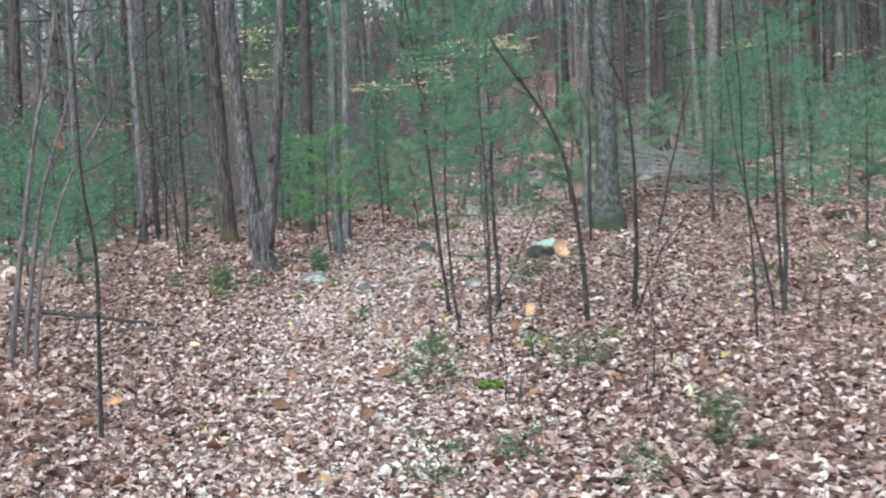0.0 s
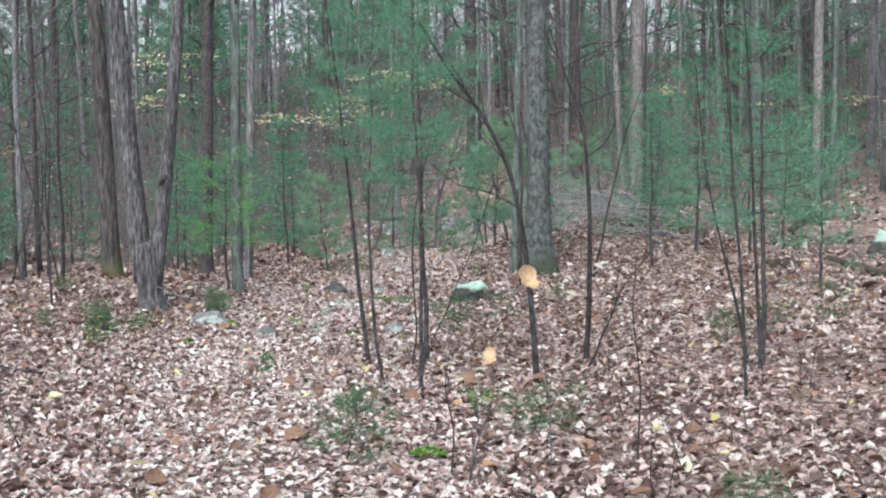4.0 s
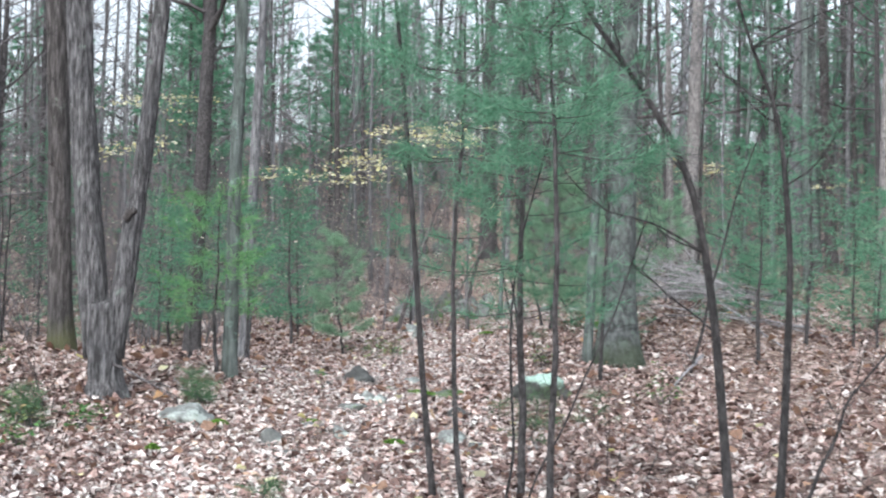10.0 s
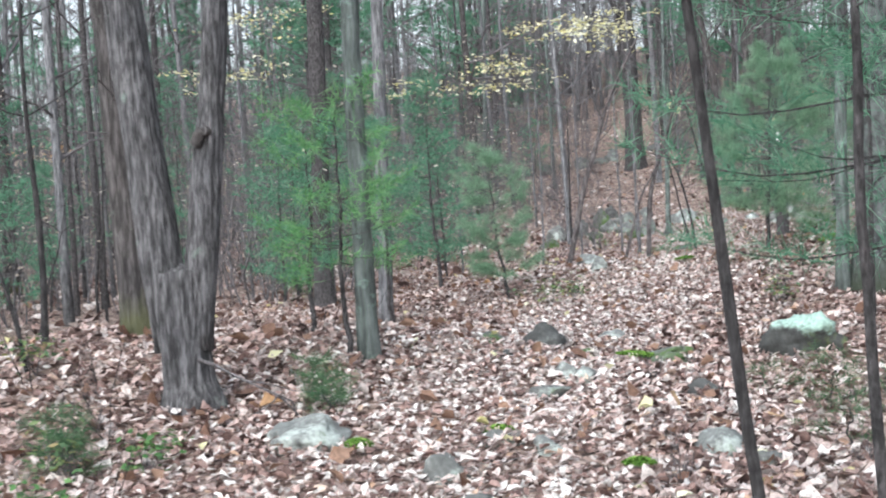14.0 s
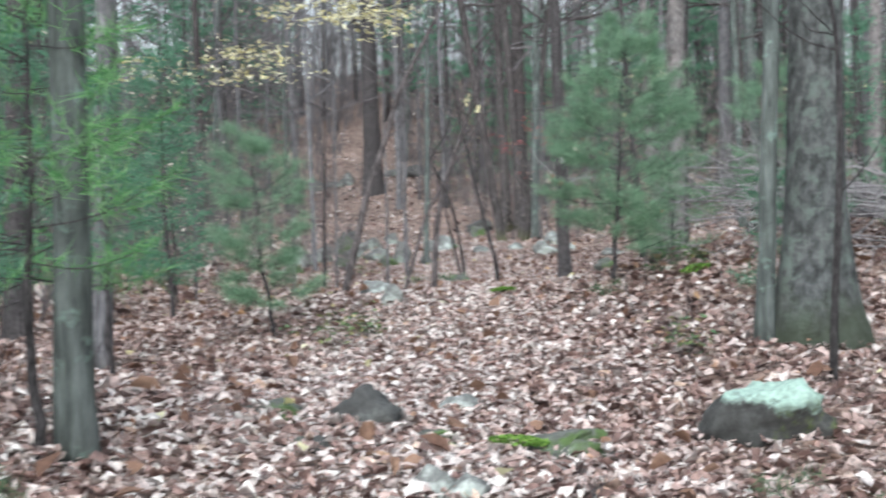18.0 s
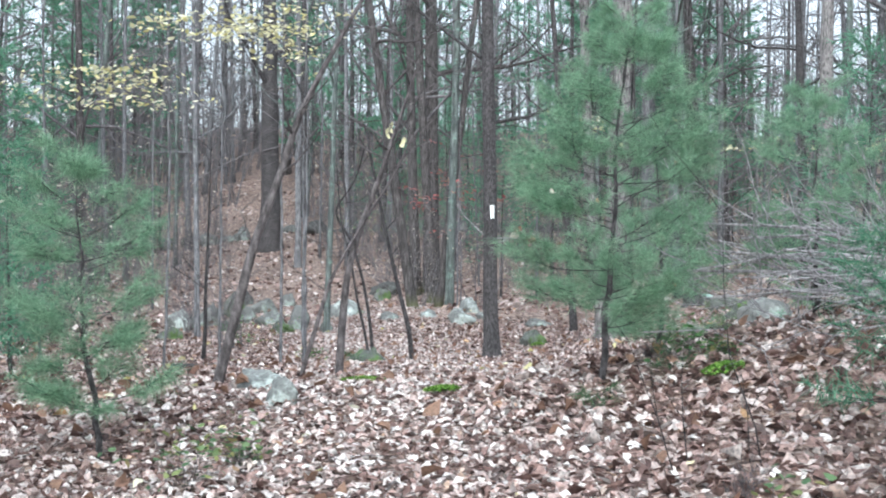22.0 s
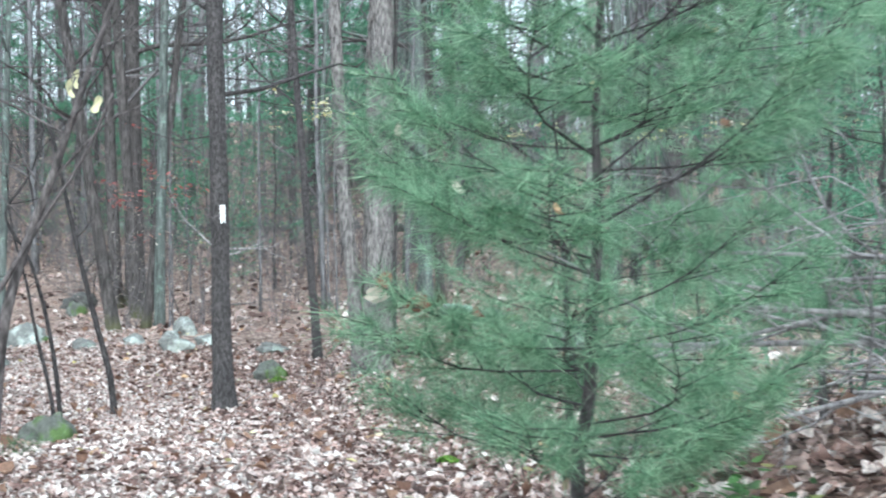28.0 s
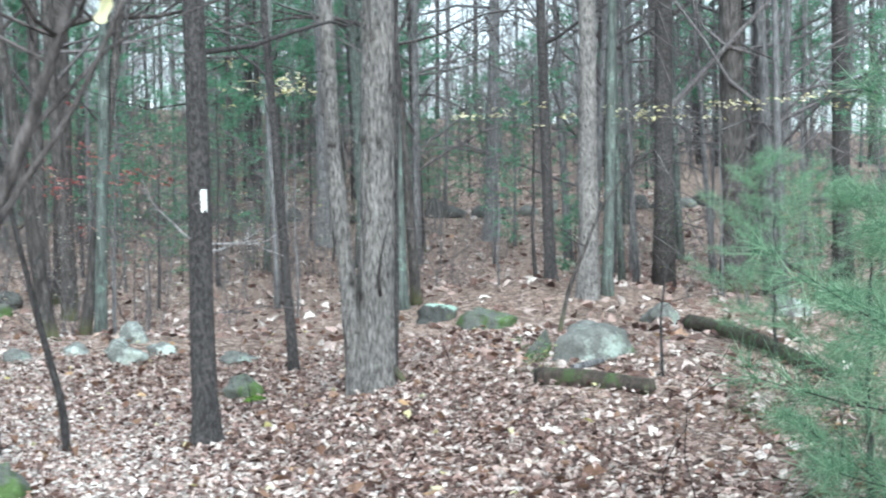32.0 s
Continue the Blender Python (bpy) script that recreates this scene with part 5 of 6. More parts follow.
# low whips with level pale leaves beside the trail
for k, (x, y, h, tips) in enumerate((
    (0.62, 9.75, 1.15, ((-0.5, -0.3, 1.02), (0.25, -0.5, 0.98), (-0.2, 0.25, 1.12), (0.35, 0.1, 0.82))),
    (-0.43, 9.3, 0.68, ((0.03, 0.0, 0.66), (0.3, 0.25, 0.6))),
)):
    ob = thing("beech_sapling", x, y, None, "low thin sapling with a few level pale leaves", "sapling")
    rng = np.random.default_rng(980 + k)
    line = bent_path([(0, 0, -0.06), (0.03, 0.02, h * 0.4), (-0.02, 0.0, h * 0.75), (0.01, 0.01, h)], 14)
    part("stem", tubes_mesh("stem", [tube(line, np.linspace(0.006, 0.0025, 15), 6, 0.06, k)], BARK_SAPLING), ob)
    for tx, ty, tz in tips:
        root = np.array([0, 0, tz - 0.12])
        end = np.array([tx, ty, tz])
        br = part("branch", tubes_mesh("branch", [tube(bent_path([root, (root + end) / 2 + np.array([0, 0, 0.05]), end], 8), np.linspace(0.003, 0.0012, 9), 4, close=False)], BARK_SAPLING), ob)
        cen = root + (end - root) * rng.uniform(0.35, 1.05, (7, 1)) + rng.normal(0, 0.05, (7, 3)) * np.array([1, 1, 0.4])
        v, t = leaf_cards(cen, unit(np.stack([rng.normal(0, 0.25, 7), rng.normal(0, 0.25, 7), np.ones(7)], 1)), rng.normal(0, 1, (7, 3)), rng.uniform(0.06, 0.1, 7), rng.uniform(0.035, 0.05, 7), rng.uniform(0.002, 0.012, 7))
        part("leaf_spray", np_mesh("leaf_spray", v, t, PALE_LEAF), br, "", "stuff")


# ---- small trees that still hold coloured leaves ----
def leafy_tree(x, y, height, sprays, leaf, label, seed, size=0.08, per=60):
    """A slim tree whose level branches end in leaf sprays at the given offsets (dx, dy, z, reach)."""
    rng = np.random.default_rng(seed)
    ob = thing("leafy_tree", x, y, None, label, "tree")
    line = trunk_line(rng, height, 0.0, 0.02, 24)
    part("trunk", tubes_mesh("trunk", [tube(line, np.linspace(0.02, 0.005, len(line)), 7, 0.05, seed)], BARK_GREY), ob)
    for dx, dy, z, reach in sprays:
        h = min(max(0.3, z - 0.25 * math.hypot(dx, dy)), height * 0.95)
        foot = np.array([np.interp(h, line[:, 2], line[:, a]) for a in range(3)])
        bl = bent_path([foot, ((foot[0] + dx) / 2, (foot[1] + dy) / 2, (h + z) / 2 + 0.1), (dx, dy, z)], 8)
        br = part("branch", tubes_mesh("branch", [tube(bl, np.linspace(0.012, 0.004, 9), 5, close=False)], BARK_GREY), ob)
        c = np.array([dx, dy, z]) + rng.normal(0, 1, (9, 3)) * np.array([reach * 0.75, reach * 0.75, 0.36 if leaf == RED_LEAF else 0.09])
        v, t = leaves_at(rng, c, per // 7, 0.13, size, leaf, 0.16)
        part("leaf_spray", np_mesh("leaf_spray", v, t, leaf), br, "", "stuff")
    return ob


leafy_tree(-6.63, 31.64, 5.8, [(0.09, -0.82, 4.29, 0.55), (0.14, -0.80, 3.55, 0.55), (-0.83, -1.07, 3.38, 0.25), (-0.59, 1.15, 3.68, 0.4)], YELLOW_LEAF, "slim tree holding level sprays of yellow leaves", 700)
leafy_tree(-3.84, 33.08, 6.1, [(-0.54, -1.88, 3.09, 0.35), (1.03, -1.56, 3.08, 0.5), (-2.77, -0.28, 4.61, 0.5), (-0.27, 0.29, 3.08, 0.4), (1.05, 1.37, 3.41, 0.5)], YELLOW_LEAF, "slim tree holding level sprays of yellow leaves", 701)
leafy_tree(-0.86, 33.75, 5.5, [(-0.63, -1.99, 3.74, 0.55), (0.03, 1.22, 4.00, 0.4)], YELLOW_LEAF, "slim tree holding level sprays of yellow leaves", 702)
leafy_tree(-1.14, 33.52, 5.6, [(-0.45, -0.37, 4.00, 0.5), (-0.15, -0.41, 4.11, 0.5)], YELLOW_LEAF, "slim tree holding level sprays of yellow leaves", 703)
leafy_tree(-2.50, 33.84, 5.6, [(0.16, -0.51, 4.05, 0.35), (-0.68, -0.28, 3.46, 0.4), (-0.38, -0.43, 3.58, 0.4)], YELLOW_LEAF, "slim tree holding level sprays of yellow leaves", 704)
leafy_tree(-1.84, 35.16, 5.6, [(0.11, -1.47, 4.09, 0.5), (-1.54, 1.84, 3.86, 0.4), (0.53, -1.59, 4.12, 0.5)], YELLOW_LEAF, "slim tree holding level sprays of yellow leaves", 705)
leafy_tree(9.78, 45.30, 4.4, [(-0.30, -0.40, 2.94, 0.8)], YELLOW_LEAF, "slim tree holding level sprays of yellow leaves", 706)
leafy_tree(6.52, 46.86, 5.4, [(-0.30, -0.40, 3.88, 0.7)], YELLOW_LEAF, "slim tree holding level sprays of yellow leaves", 707)
leafy_tree(13.27, 43.61, 4.8, [(-1.56, 0.21, 3.16, 0.7), (-0.53, -0.26, 3.28, 0.8), (1.19, -1.17, 3.30, 0.9)], YELLOW_LEAF, "slim tree holding level sprays of yellow leaves", 708)
leafy_tree(6.64, 46.77, 5.5, [(-0.30, -0.40, 3.96, 0.6)], YELLOW_LEAF, "slim tree holding level sprays of yellow leaves", 709)
leafy_tree(3.65, 47.45, 4.5, [(-0.03, -0.48, 3.02, 0.5), (-0.57, -0.30, 2.64, 0.35)], RED_LEAF, "slim maple holding a few red leaves", 710)
leafy_tree(2.84, 43.60, 3.8, [(-0.30, -0.40, 2.33, 0.5)], RED_LEAF, "slim maple holding a few red leaves", 711)
leafy_tree(-10.19, 32.47, 4.1, [(-0.30, -0.40, 2.60, 0.3)], TAN_LEAF, "thin tree with a few orange leaves", 712)
leafy_tree(-0.82, 33.91, 5.5, [(-0.30, -0.40, 4.02, 0.5)], YELLOW_LEAF, "slim tree holding level sprays of yellow leaves", 713)
leafy_tree(-6.99, 33.59, 6.1, [(-0.30, -0.40, 4.61, 0.5)], YELLOW_LEAF, "slim tree holding level sprays of yellow leaves", 714)


# ---- fallen wood ----
def log(name, a, b, r0, r1, mat, label, sag=0.0, lift=0.6, seed=0, sides=16, stubs=0):
    rng = np.random.default_rng(seed)
    a, b = np.array(a, float), np.array(b, float)
    n = 14
    pts = [a + (b - a) * t for t in np.linspace(0, 1, n + 1)]
    base = np.array([a[0], a[1], gz(a[0], a[1])])
    line = []
    for t, p in zip(np.linspace(0, 1, n + 1), pts):
        up = p[2] if len(a) > 2 else 0
        line.append([p[0] + rng.normal(0, 0.008), p[1] + rng.normal(0, 0.008), gz(p[0], p[1]) + up + lift * (r0 + (r1 - r0) * t)])
    ob = thing(name, a[0], a[1], None, label, "log" if r0 > 0.03 else "branch")
    line = np.array(line) - base
    body = part("stem", tubes_mesh("stem", [tube(line, np.linspace(r0, r1, n + 1), sides, 0.06, seed, 0.02)], mat), ob)
    for k in range(stubs):
        i = rng.integers(2, n)
        bits = []
        twig_tubes(rng, line[i], unit(rng.normal(0, 1, 3) * np.array([1, 1, 0.3]) + np.array([0, 0, 0.5])), rng.uniform(0.2, 0.7), r1 * 0.5, 1, bits)
        part("twig", tubes_mesh("twig", bits, mat), ob)
    return ob


log("fallen_log", (4.98, 35.5), (5.42, 34.35), 0.095, 0.08, BARK_ROTTEN, "short rotting dark log with moss lying on leaves", seed=1, lift=0.7)
log("fallen_branch", (5.45, 35.7), (6.0, 36.05), 0.04, 0.028, BARK_GREY, "broken grey branch beside the log", seed=2, lift=1.4)
log("fallen_log", (9.6, 39.6), (7.4, 34.3), 0.1, 0.07, BARK_ROTTEN, "long mossy fallen trunk beside the boulder", seed=3, lift=1.2)
log("fallen_log", (4.55, 23.9), (5.3, 24.7), 0.075, 0.065, BARK_ROTTEN, "short dark fallen log among leaves", seed=4)
log("fallen_log", (6.3, 26.9), (6.25, 23.2), 0.085, 0.07, BARK_ROTTEN, "reddish-brown fallen log with broken end", seed=5)
log("fallen_branch", (-6.09, 14.5, 0.15), (-3.9, 13.6, 0.02), 0.03, 0.014, BARK_BROWN, "thin fallen branch resting across the leaves", seed=6, sides=8, stubs=3)
log("fallen_branch", (-2.42, 33.9), (-1.14, 33.98), 0.036, 0.026, BARK_BROWN, "straight dark fallen branch on leaves", seed=7, sides=8, lift=1.5)
log("fallen_branch", (1.75, 21.95, 0.12), (1.15, 20.4, 0.01), 0.022, 0.012, DEADWOOD, "pale barkless fallen branch", seed=8, sides=8, stubs=2)
log("fallen_branch", (2.2, 24.6, 0.2), (3.0, 23.4, 0.02), 0.02, 0.01, DEADWOOD, "pale barkless fallen branch", seed=9, sides=8, stubs=2)

# a heap of bleached branches behind the pine
pile_rng = np.random.default_rng(88)
for k in range(32):
    ang = math.radians(pile_rng.normal(186, 13))
    L = pile_rng.uniform(1.2, 2.3)
    root = np.array([1.48 + 1.5 + pile_rng.normal(0, 0.35), 25.05 + pile_rng.normal(0, 0.5), 0])
    root[2] = gz(root[0], root[1]) + pile_rng.uniform(0.0, 0.36)
    ob = thing("dead_branch", root[0], root[1], root[2], "bleached bare branch in a heap of brush", "branch", "heap of dead branches")
    rise = pile_rng.uniform(-0.05, 0.2)
    end = np.array([math.cos(ang) * L, math.sin(ang) * L, rise * L])
    gap = gz(root[0] + end[0], root[1] + end[1]) - root[2]
    end[2] = max(end[2], gap + 0.03)
    bl = bent_path([(0, 0, 0), end * 0.5 + pile_rng.normal(0, 0.06, 3) + np.array([0, 0, 0.08]), end], 10)
    part("stem", tubes_mesh("stem", [tube(bl, np.linspace(pile_rng.uniform(0.012, 0.021), 0.006, 11), 6, 0.05, k)], DEADWOOD), ob)
    for q in range(3):
        bits = []
        twig_tubes(pile_rng, bl[pile_rng.integers(3, 9)], unit(end + pile_rng.normal(0, 0.5, 3) * L), L * 0.4, 0.007, 1, bits)
        part("twig", tubes_mesh("twig", bits, DEADWOOD), ob)


# ---- seedlings, moss and low plants ----
SEEDLINGS = [
    (-1.01, 9.67, 0.41, 0.24),
    (-0.71, 7.08, 0.27, 0.16),
    (0.93, 7.88, 0.28, 0.17),
    (0.42, 7.08, 0.18, 0.11),
    (-0.29, 7.57, 0.19, 0.11),
    (0.07, 10.62, 0.20, 0.12),
    (-1.01, 10.31, 0.32, 0.19),
    (-4.15, 16.17, 0.18, 0.11),
    (-3.07, 17.24, 0.20, 0.12),
    (-4.71, 16.42, 0.13, 0.10),
    (-3.11, 17.42, 0.15, 0.10),
    (-0.63, 18.34, 0.18, 0.11),
    (-4.04, 16.07, 0.24, 0.15),
    (-2.10, 13.57, 0.20, 0.12),
    (-3.13, 17.44, 0.21, 0.13),
    (-0.02, 24.28, 0.12, 0.10),
    (0.60, 24.81, 0.18, 0.11),
    (5.57, 32.72, 0.81, 0.49),
    (4.58, 31.03, 0.90, 0.54),
    (9.30, 35.92, 1.04, 0.55),
    (2.27, 15.56, 0.36, 0.22),
    (3.91, 17.83, 0.38, 0.23),
    (-0.54, 30.96, 0.13, 0.10),
    (-4.14, 16.38, 0.25, 0.15),
    (-5.95, 30.58, 0.54, 0.32),
    (0.27, 10.84, 0.27, 0.2),
    (0.02, 10.9, 0.2, 0.16),
    (-0.46, 16.72, 0.3, 0.2),
    (-0.37, 17.75, 0.3, 0.22),
    (0.15, 18.1, 0.26, 0.2),
]
for k, (x, y, h, r) in enumerate(SEEDLINGS):
    pine(x, y, h, r, h * 0.12, 1200 + k, "small pine seedling growing through the leaf litter", NEEDLES_DARK, 0.003, False, 0.05, 0.012, "pine_seedling", 0.1 + 0.05 * h, 9, 2, 0.08 + 0.03 * h, (3, 6))


def moss_patch(x, y, w, h, seed):
    rng = np.random.default_rng(seed)
    n = int(260 + 900 * w)
    a, r = rng.uniform(0, 6.28, n), np.sqrt(rng.uniform(0, 1, n)) * w / 2 * (1 + 0.25 * np.sin(3 * rng.uniform(0, 6.28)))
    px, py = r * np.cos(a), r * np.sin(a) * 0.8
    pz = ground(x + px, y + py) - gz(x, y) + h * (1 - (2 * r / w) ** 2).clip(0) + 0.05
    nrm = unit(np.stack([rng.normal(0, 0.6, n), rng.normal(0, 0.6, n), np.ones(n)], 1))
    v, t = leaf_cards(np.stack([px, py, pz], 1), nrm, rng.normal(0, 1, (n, 3)), rng.uniform(0.012, 0.03, n), rng.uniform(0.01, 0.022, n), rng.uniform(-0.004, 0.006, n))
    ob = new("moss_patch", np_mesh("moss_patch", v, t, MOSS))
    ob.matrix_basis = pose(x, y, gz(x, y))
    return tagged(ob, "cushion of bright green moss among the leaves", "moss")


MOSSES = [
    (-0.56, 9.88, 0.19, 0.03),
    (-2.78, 16.47, 0.15, 0.03),
    (-2.13, 16.80, 0.17, 0.03),
    (-1.48, 16.11, 0.17, 0.03),
    (-3.03, 15.41, 0.10, 0.03),
    (-0.72, 28.50, 0.46, 0.04),
    (0.78, 24.41, 0.20, 0.03),
    (-0.64, 25.23, 0.24, 0.02),
    (2.14, 30.30, 0.14, 0.03),
    (3.18, 38.42, 0.30, 0.07),
    (-1.38, 19.65, 0.21, 0.02),
]
for k, (x, y, w, h) in enumerate(MOSSES):
    moss_patch(x, y, w, h, 1300 + k)


def herb(x, y, size, seed, leaf, label, count=9):
    rng = np.random.default_rng(seed)
    ob = thing("low_plant", x, y, None, label, "plant")
    bits, tips = [], []
    for k in range(count):
        az = rng.uniform(0, 6.28)
        d = unit(np.array([math.cos(az) * 0.5, math.sin(az) * 0.5, 1]))
        one = []
        twig_tubes(rng, (0, 0, -0.02), d, size * rng.uniform(0.5, 1), 0.003, 1, one)
        part("stem", tubes_mesh("stem", one, TWIG), ob)
        bits += one
    tips = [b[0][-1] for b in bits]
    if leaf:
        v, t = leaves_at(rng, tips, 3, 0.04, 0.045, leaf, 0.6)
        part("foliage", np_mesh("foliage", v, t, leaf), ob, "", "stuff")
    return ob


HERBS = [
    (2.95, 16.31, 0.40),
    (-3.78, 11.65, 0.25),
    (-4.03, 16.02, 0.27),
    (-0.24, 11.26, 0.26),
    (-1.31, 15.77, 0.26),
    (-5.00, 18.00, 0.23),
    (-3.70, 16.15, 0.21),
    (-1.30, 18.53, 0.19),
    (-1.83, 23.98, 0.24),
    (-3.92, 15.49, 0.16),
    (-4.20, 16.83, 0.28),
    (-2.09, 23.73, 0.37),
    (0.91, 19.52, 0.34),
    (-0.50, 16.22, 0.18),
    (-0.13, 21.46, 0.26),
    (-1.44, 37.88, 0.47),
    (-0.07, 22.10, 0.28),
    (-0.82, 39.43, 0.50),
    (0.74, 24.93, 0.24),
    (0.68, 25.38, 0.17),
    (0.95, 24.82, 0.12),
    (-0.60, 35.88, 0.25),
    (3.72, 37.87, 0.26),
    (5.32, 36.17, 0.28),
    (4.63, 31.40, 0.43),
    (5.75, 33.63, 0.32),
]
for k, (x, y, s) in enumerate(HERBS):
    kind = k % 3
    herb(x, y, s, 1400 + k, (HERB, None, BUSH_LEAF)[kind], ("low green plant among fallen leaves", "tuft of dry bare stems among leaves", "small bushy plant with a few pale leaves")[kind], 9 if kind else 7)


# bare whips standing in the leaves, and twigs lying on them
whips = []
for k, (h, st) in enumerate(((0.55, 2), (0.8, 2), (0.4, 3), (1.05, 1), (0.65, 3))):
    fx, fy = ((1.25, 10.4), (2.6, 9.6), (-2.6, 9.9), (1.9, 12.6), (0.75, 11.6))[k]
    whips.append(tagged(shrub(fx, fy, h, st, 1500 + k, "thin bare whip standing in the leaf litter", None, mat=BARK_SAPLING, radius=0.0042, depth=1), group="bare whips beside the trail"))
rw = random.Random(15)
placed = 0
while placed < 85:
    py = rw.uniform(6.5, 40)
    side = rw.choice((-1, 1, 1))
    mid = float(np.interp(py, (0, 8, 15, 20, 27, 31, 36, 46), (-0.3, -1.3, -2.4, -2.0, -1.0, 0.3, 0.8, 0.4)))
    px = mid + side * rw.uniform(1.2, 4.2)
    if py > 17 and side > 0 and px < mid + 1.6:
        continue
    copy_thing(whips[rw.randrange(5)], pose(px, py, gz(px, py), rw.uniform(-9, 9), rw.uniform(-9, 9), rw.uniform(0, 360)) @ Matrix.Scale(rw.uniform(0.6, 1.25), 4))
    placed += 1
twig_meshes = []
for k in range(4):
    rng = np.random.default_rng(1600 + k)
    bits = []
    twig_tubes(rng, (0, 0, 0), unit(np.array([1, 0.2, 0.0])), 0.55 + 0.15 * k, 0.006, 1, bits)
    twig_meshes.append(tubes_mesh("fallen_twig", [(v * np.array([1, 1, 0.25]), q) for v, q in bits], (TWIG, DEADWOOD, BARK_BROWN, TWIG)[k]))
for k in range(70):
    py = rw.uniform(6.5, 39)
    px = float(np.interp(py, (0, 8, 15, 20, 27, 31, 36, 46), (-0.3, -1.3, -2.4, -2.0, -1.0, 0.3, 0.8, 0.4))) + rw.uniform(-3.6, 3.6)
    ob = new("fallen_twig", twig_meshes[rw.randrange(4)])
    ob.matrix_basis = pose(px, py, gz(px, py) + 0.045, rw.uniform(-4, 4), rw.uniform(-5, 5), rw.uniform(0, 360)) @ Matrix.Scale(rw.uniform(0.6, 1.3), 4)
    tagged(ob, "thin broken twig lying on dry leaves", "twig", "twigs on the leaf litter")

# ---- single leaves that catch the eye ----
def big_leaf(name, x, y, z, length, mat, label, seed, tilt=0.6, stem=None, wide=0.34):
    rng = np.random.default_rng(seed)
    ob = thing(name, x, y, z, label, "leaf")
    n = 12
    verts, faces = [], []
    for i in range(n + 1):
        u = i / n
        half = length * wide * math.sin(math.pi * min(1, 0.06 + 0.9 * u)) ** 0.6 * (1 + 0.16 * math.sin(17 * u + seed))
        bend = (u - 0.5) * 2.3 + 0.2 * math.sin(7 * u + seed)
        for s in (-1, -0.5, 0, 0.5, 1):
            roll = s * 0.9
            verts.append((math.sin(roll) * half, math.sin(bend) * length / 2.3, (1 - math.cos(bend)) * length * 0.4 + (1 - math.cos(roll)) * half * 0.9 + 0.02 * length * math.sin(11 * u + 5 * s + seed)))
    for i in range(n):
        for j in range(4):
            faces.append((i * 5 + j, i * 5 + j + 1, (i + 1) * 5 + j + 1, (i + 1) * 5 + j))
    me = np_mesh("blade", verts, faces, mat, True)
    blade = part("blade", me, ob)
    blade.rotation_euler = (tilt, rng.uniform(-0.5, 0.5), rng.uniform(-0.6, 0.6))
    if stem:
        line = bent_path([(0, 0, 0.0), (stem[0] * 0.2 + 0.05, stem[1] * 0.5, -stem[2] * 0.3), (stem[0] * 0.75 + 0.02, stem[1] * 0.6, -stem[2] * 0.6), (stem[0], stem[1], -stem[2])], 8)
        part("stalk", tubes_mesh("stalk", [tube(line, np.linspace(0.0025, 0.005, 9), 6)], TWIG), ob)
    return ob


big_leaf("dry_leaf", -0.01, 9.19, 1.13, 0.165, TAN_LEAF, "large folded tan leaf held up on a thin stalk", 1, 0.9, (0.13, 0.25, 1.07), 0.45)
big_leaf("dry_leaf", -0.21, 8.85, 0.77, 0.13, TAN_LEAF, "tan leaf folded over on a thin stalk", 2, 0.7, (-0.12, 0.3, 0.71))
big_leaf("dry_leaf", -0.31, 8.84, 0.67, 0.13, BROWN_LEAF, "dark red-brown withered leaf on a thin stalk", 3, 0.7, (-0.02, 0.3, 0.61))
big_leaf("yellow_leaf", -0.49, 28.76, 2.42, 0.12, YELLOW_LEAF, "yellow leaf hanging from a sapling twig", 7, 1.4, (-0.03, 0.02, -0.22), 0.2)
big_leaf("yellow_leaf", -0.52, 28.74, 2.37, 0.12, YELLOW_LEAF, "yellow leaf hanging from a sapling twig", 8, 1.4, (-0.03, 0.02, -0.22), 0.2)
big_leaf("yellow_leaf", -0.38, 28.75, 2.30, 0.12, YELLOW_LEAF, "yellow leaf hanging from a sapling twig", 9, 1.4, (-0.03, 0.02, -0.22), 0.2)
big_leaf("caught_leaf", -0.09, 24.79, 1.65, 0.065, PALE_LEAF, "fallen leaf caught in the pine needles", 20, 0.5, wide=0.22)
big_leaf("caught_leaf", 0.17, 24.78, 1.60, 0.065, TAN_LEAF, "fallen leaf caught in the pine needles", 21, 0.5, wide=0.22)
big_leaf("caught_leaf", 0.61, 24.70, 1.82, 0.065, BROWN_LEAF, "fallen leaf caught in the pine needles", 22, 0.5, wide=0.22)
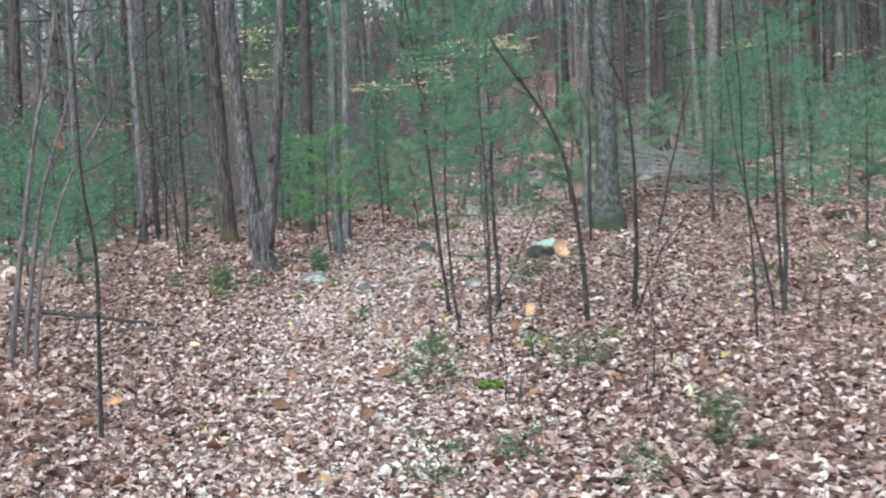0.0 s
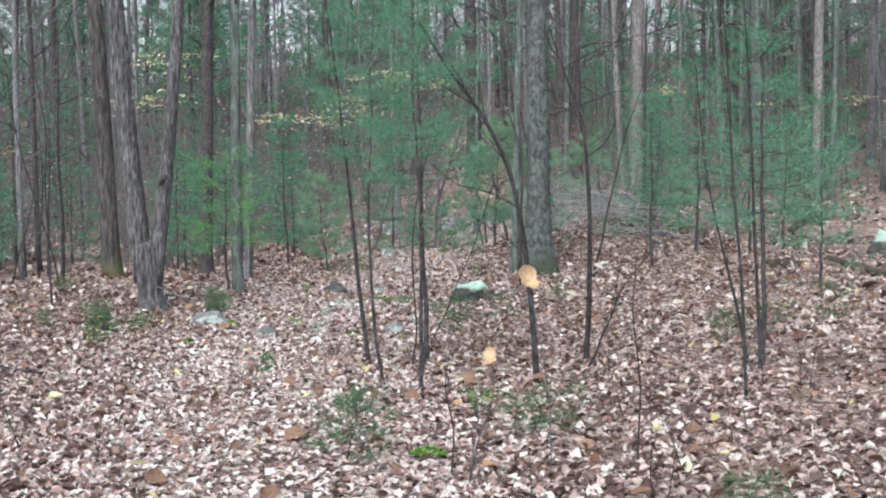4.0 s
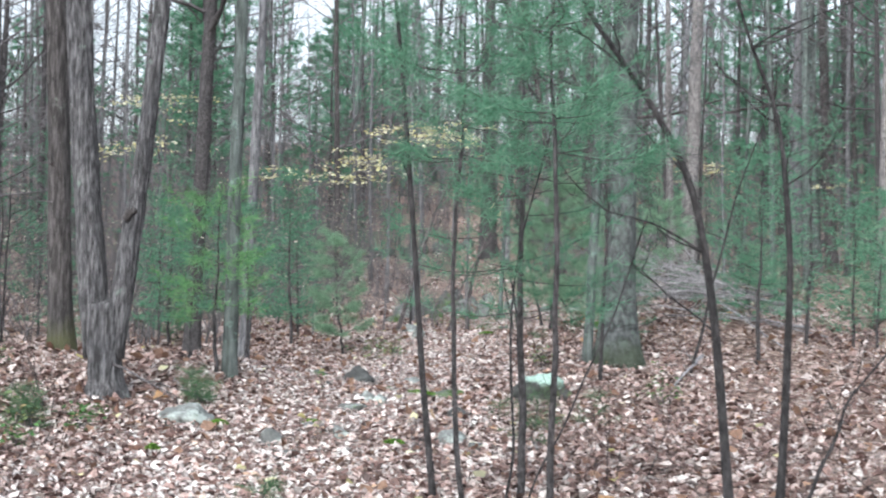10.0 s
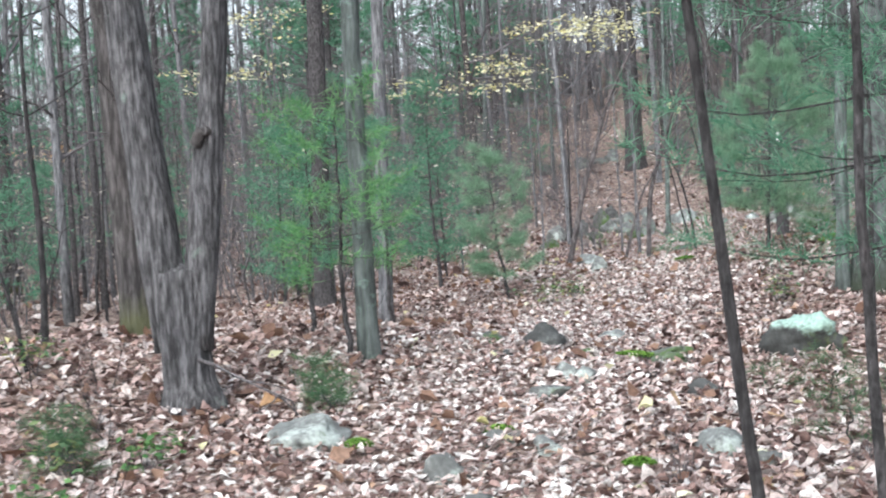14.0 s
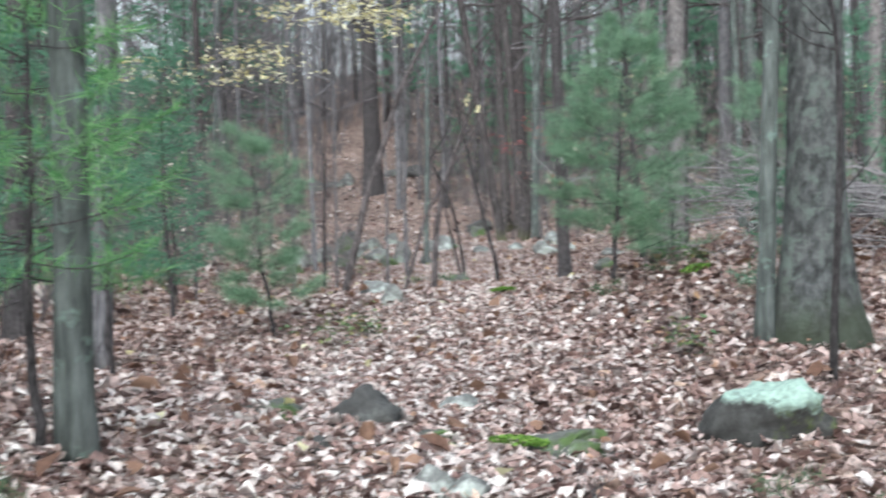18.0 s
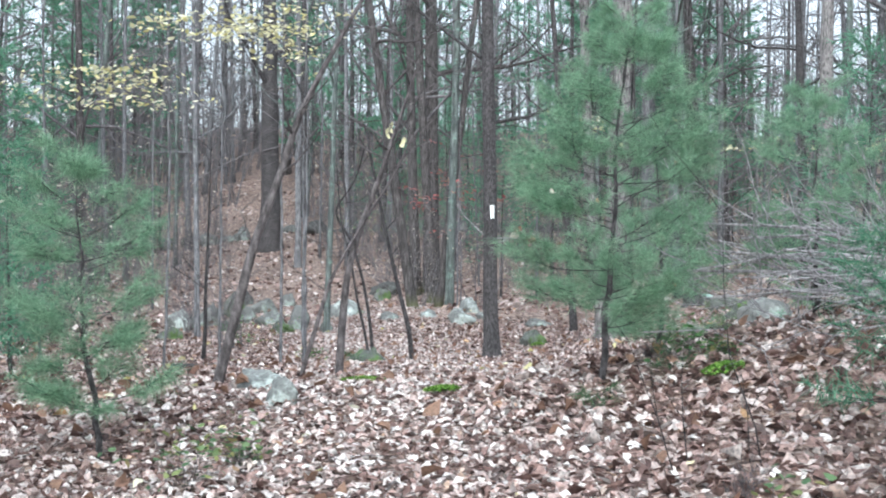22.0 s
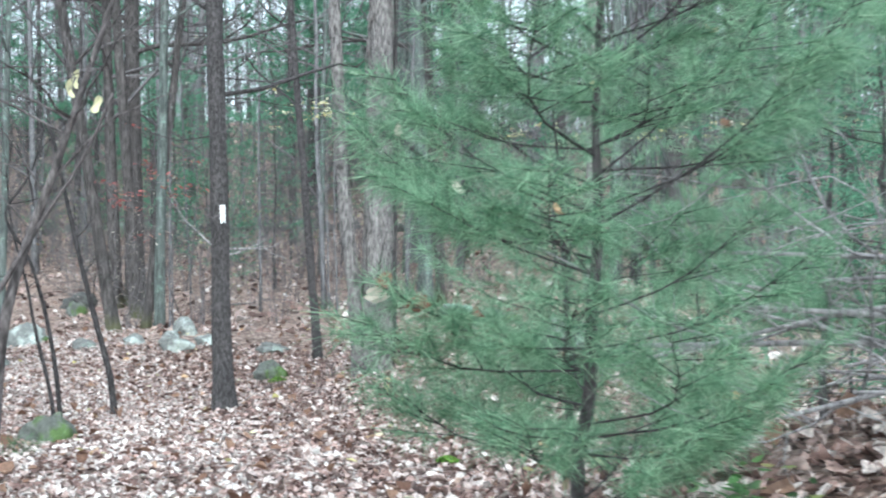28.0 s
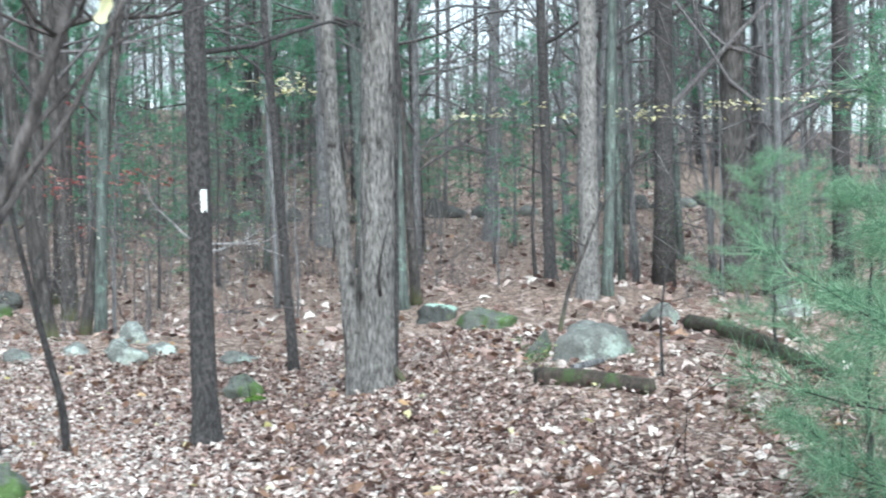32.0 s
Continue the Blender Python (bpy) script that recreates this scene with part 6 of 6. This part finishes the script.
big_leaf("caught_leaf", 0.63, 24.80, 2.08, 0.065, YELLOW_LEAF, "fallen leaf caught in the pine needles", 23, 0.5, wide=0.22)
big_leaf("caught_leaf", -0.05, 24.77, 1.35, 0.065, BROWN_LEAF, "fallen leaf caught in the pine needles", 24, 0.5, wide=0.22)
big_leaf("caught_leaf", 0.57, 24.60, 1.13, 0.065, TAN_LEAF, "fallen leaf caught in the pine needles", 25, 0.5, wide=0.22)
big_leaf("caught_leaf", -0.15, 25.04, 1.81, 0.065, PALE_LEAF, "fallen leaf caught in the pine needles", 26, 0.5, wide=0.22)
big_leaf("caught_leaf", 0.35, 24.92, 1.93, 0.065, YELLOW_LEAF, "fallen leaf caught in the pine needles", 27, 0.5, wide=0.22)
big_leaf("caught_leaf", -0.23, 24.69, 1.375, 0.085, BROWN_LEAF, "curled red-brown leaf caught in the pine needles", 29, 0.5, wide=0.4)
big_leaf("caught_leaf", -0.32, 24.73, 1.395, 0.085, PALE_LEAF, "curled pale withered leaf caught in the pine needles", 30, 0.5, wide=0.4)
big_leaf("caught_leaf", -0.30, 24.75, 1.43, 0.07, BROWN_LEAF, "curled red-brown leaf caught in the pine needles", 31, 0.7, wide=0.35)
big_leaf("caught_leaf", 0.63, 24.47, 1.93, 0.065, PALE_LEAF, "fallen leaf caught in the pine needles", 28, 0.5, wide=0.22)
big_leaf("dry_leaf", -4.46, 12.01, 2.00, 0.15, BROWN_LEAF, "withered red-brown leaf clinging to a shrub", 40, 1.0, (-0.03, 0, -0.12))

litter("accent_leaves", 400, (-6, 8, 4, 44), 0.075, 0.25, "scattered bright yellow fallen leaves", YELLOW_LEAF, None, 0.05, 0.4, 21)
litter("accent_leaves", 130, (-6, 8, 4, 44), 0.09, 0.25, "scattered orange-tan fallen oak leaves", TAN_LEAF, None, 0.05, 0.5, 22)
litter("accent_leaves", 2200, (-6, 8, 4, 44), 0.095, 0.25, "scattered dark brown curled oak leaves", BROWN_LEAF, None, 0.045, 0.7, 23)
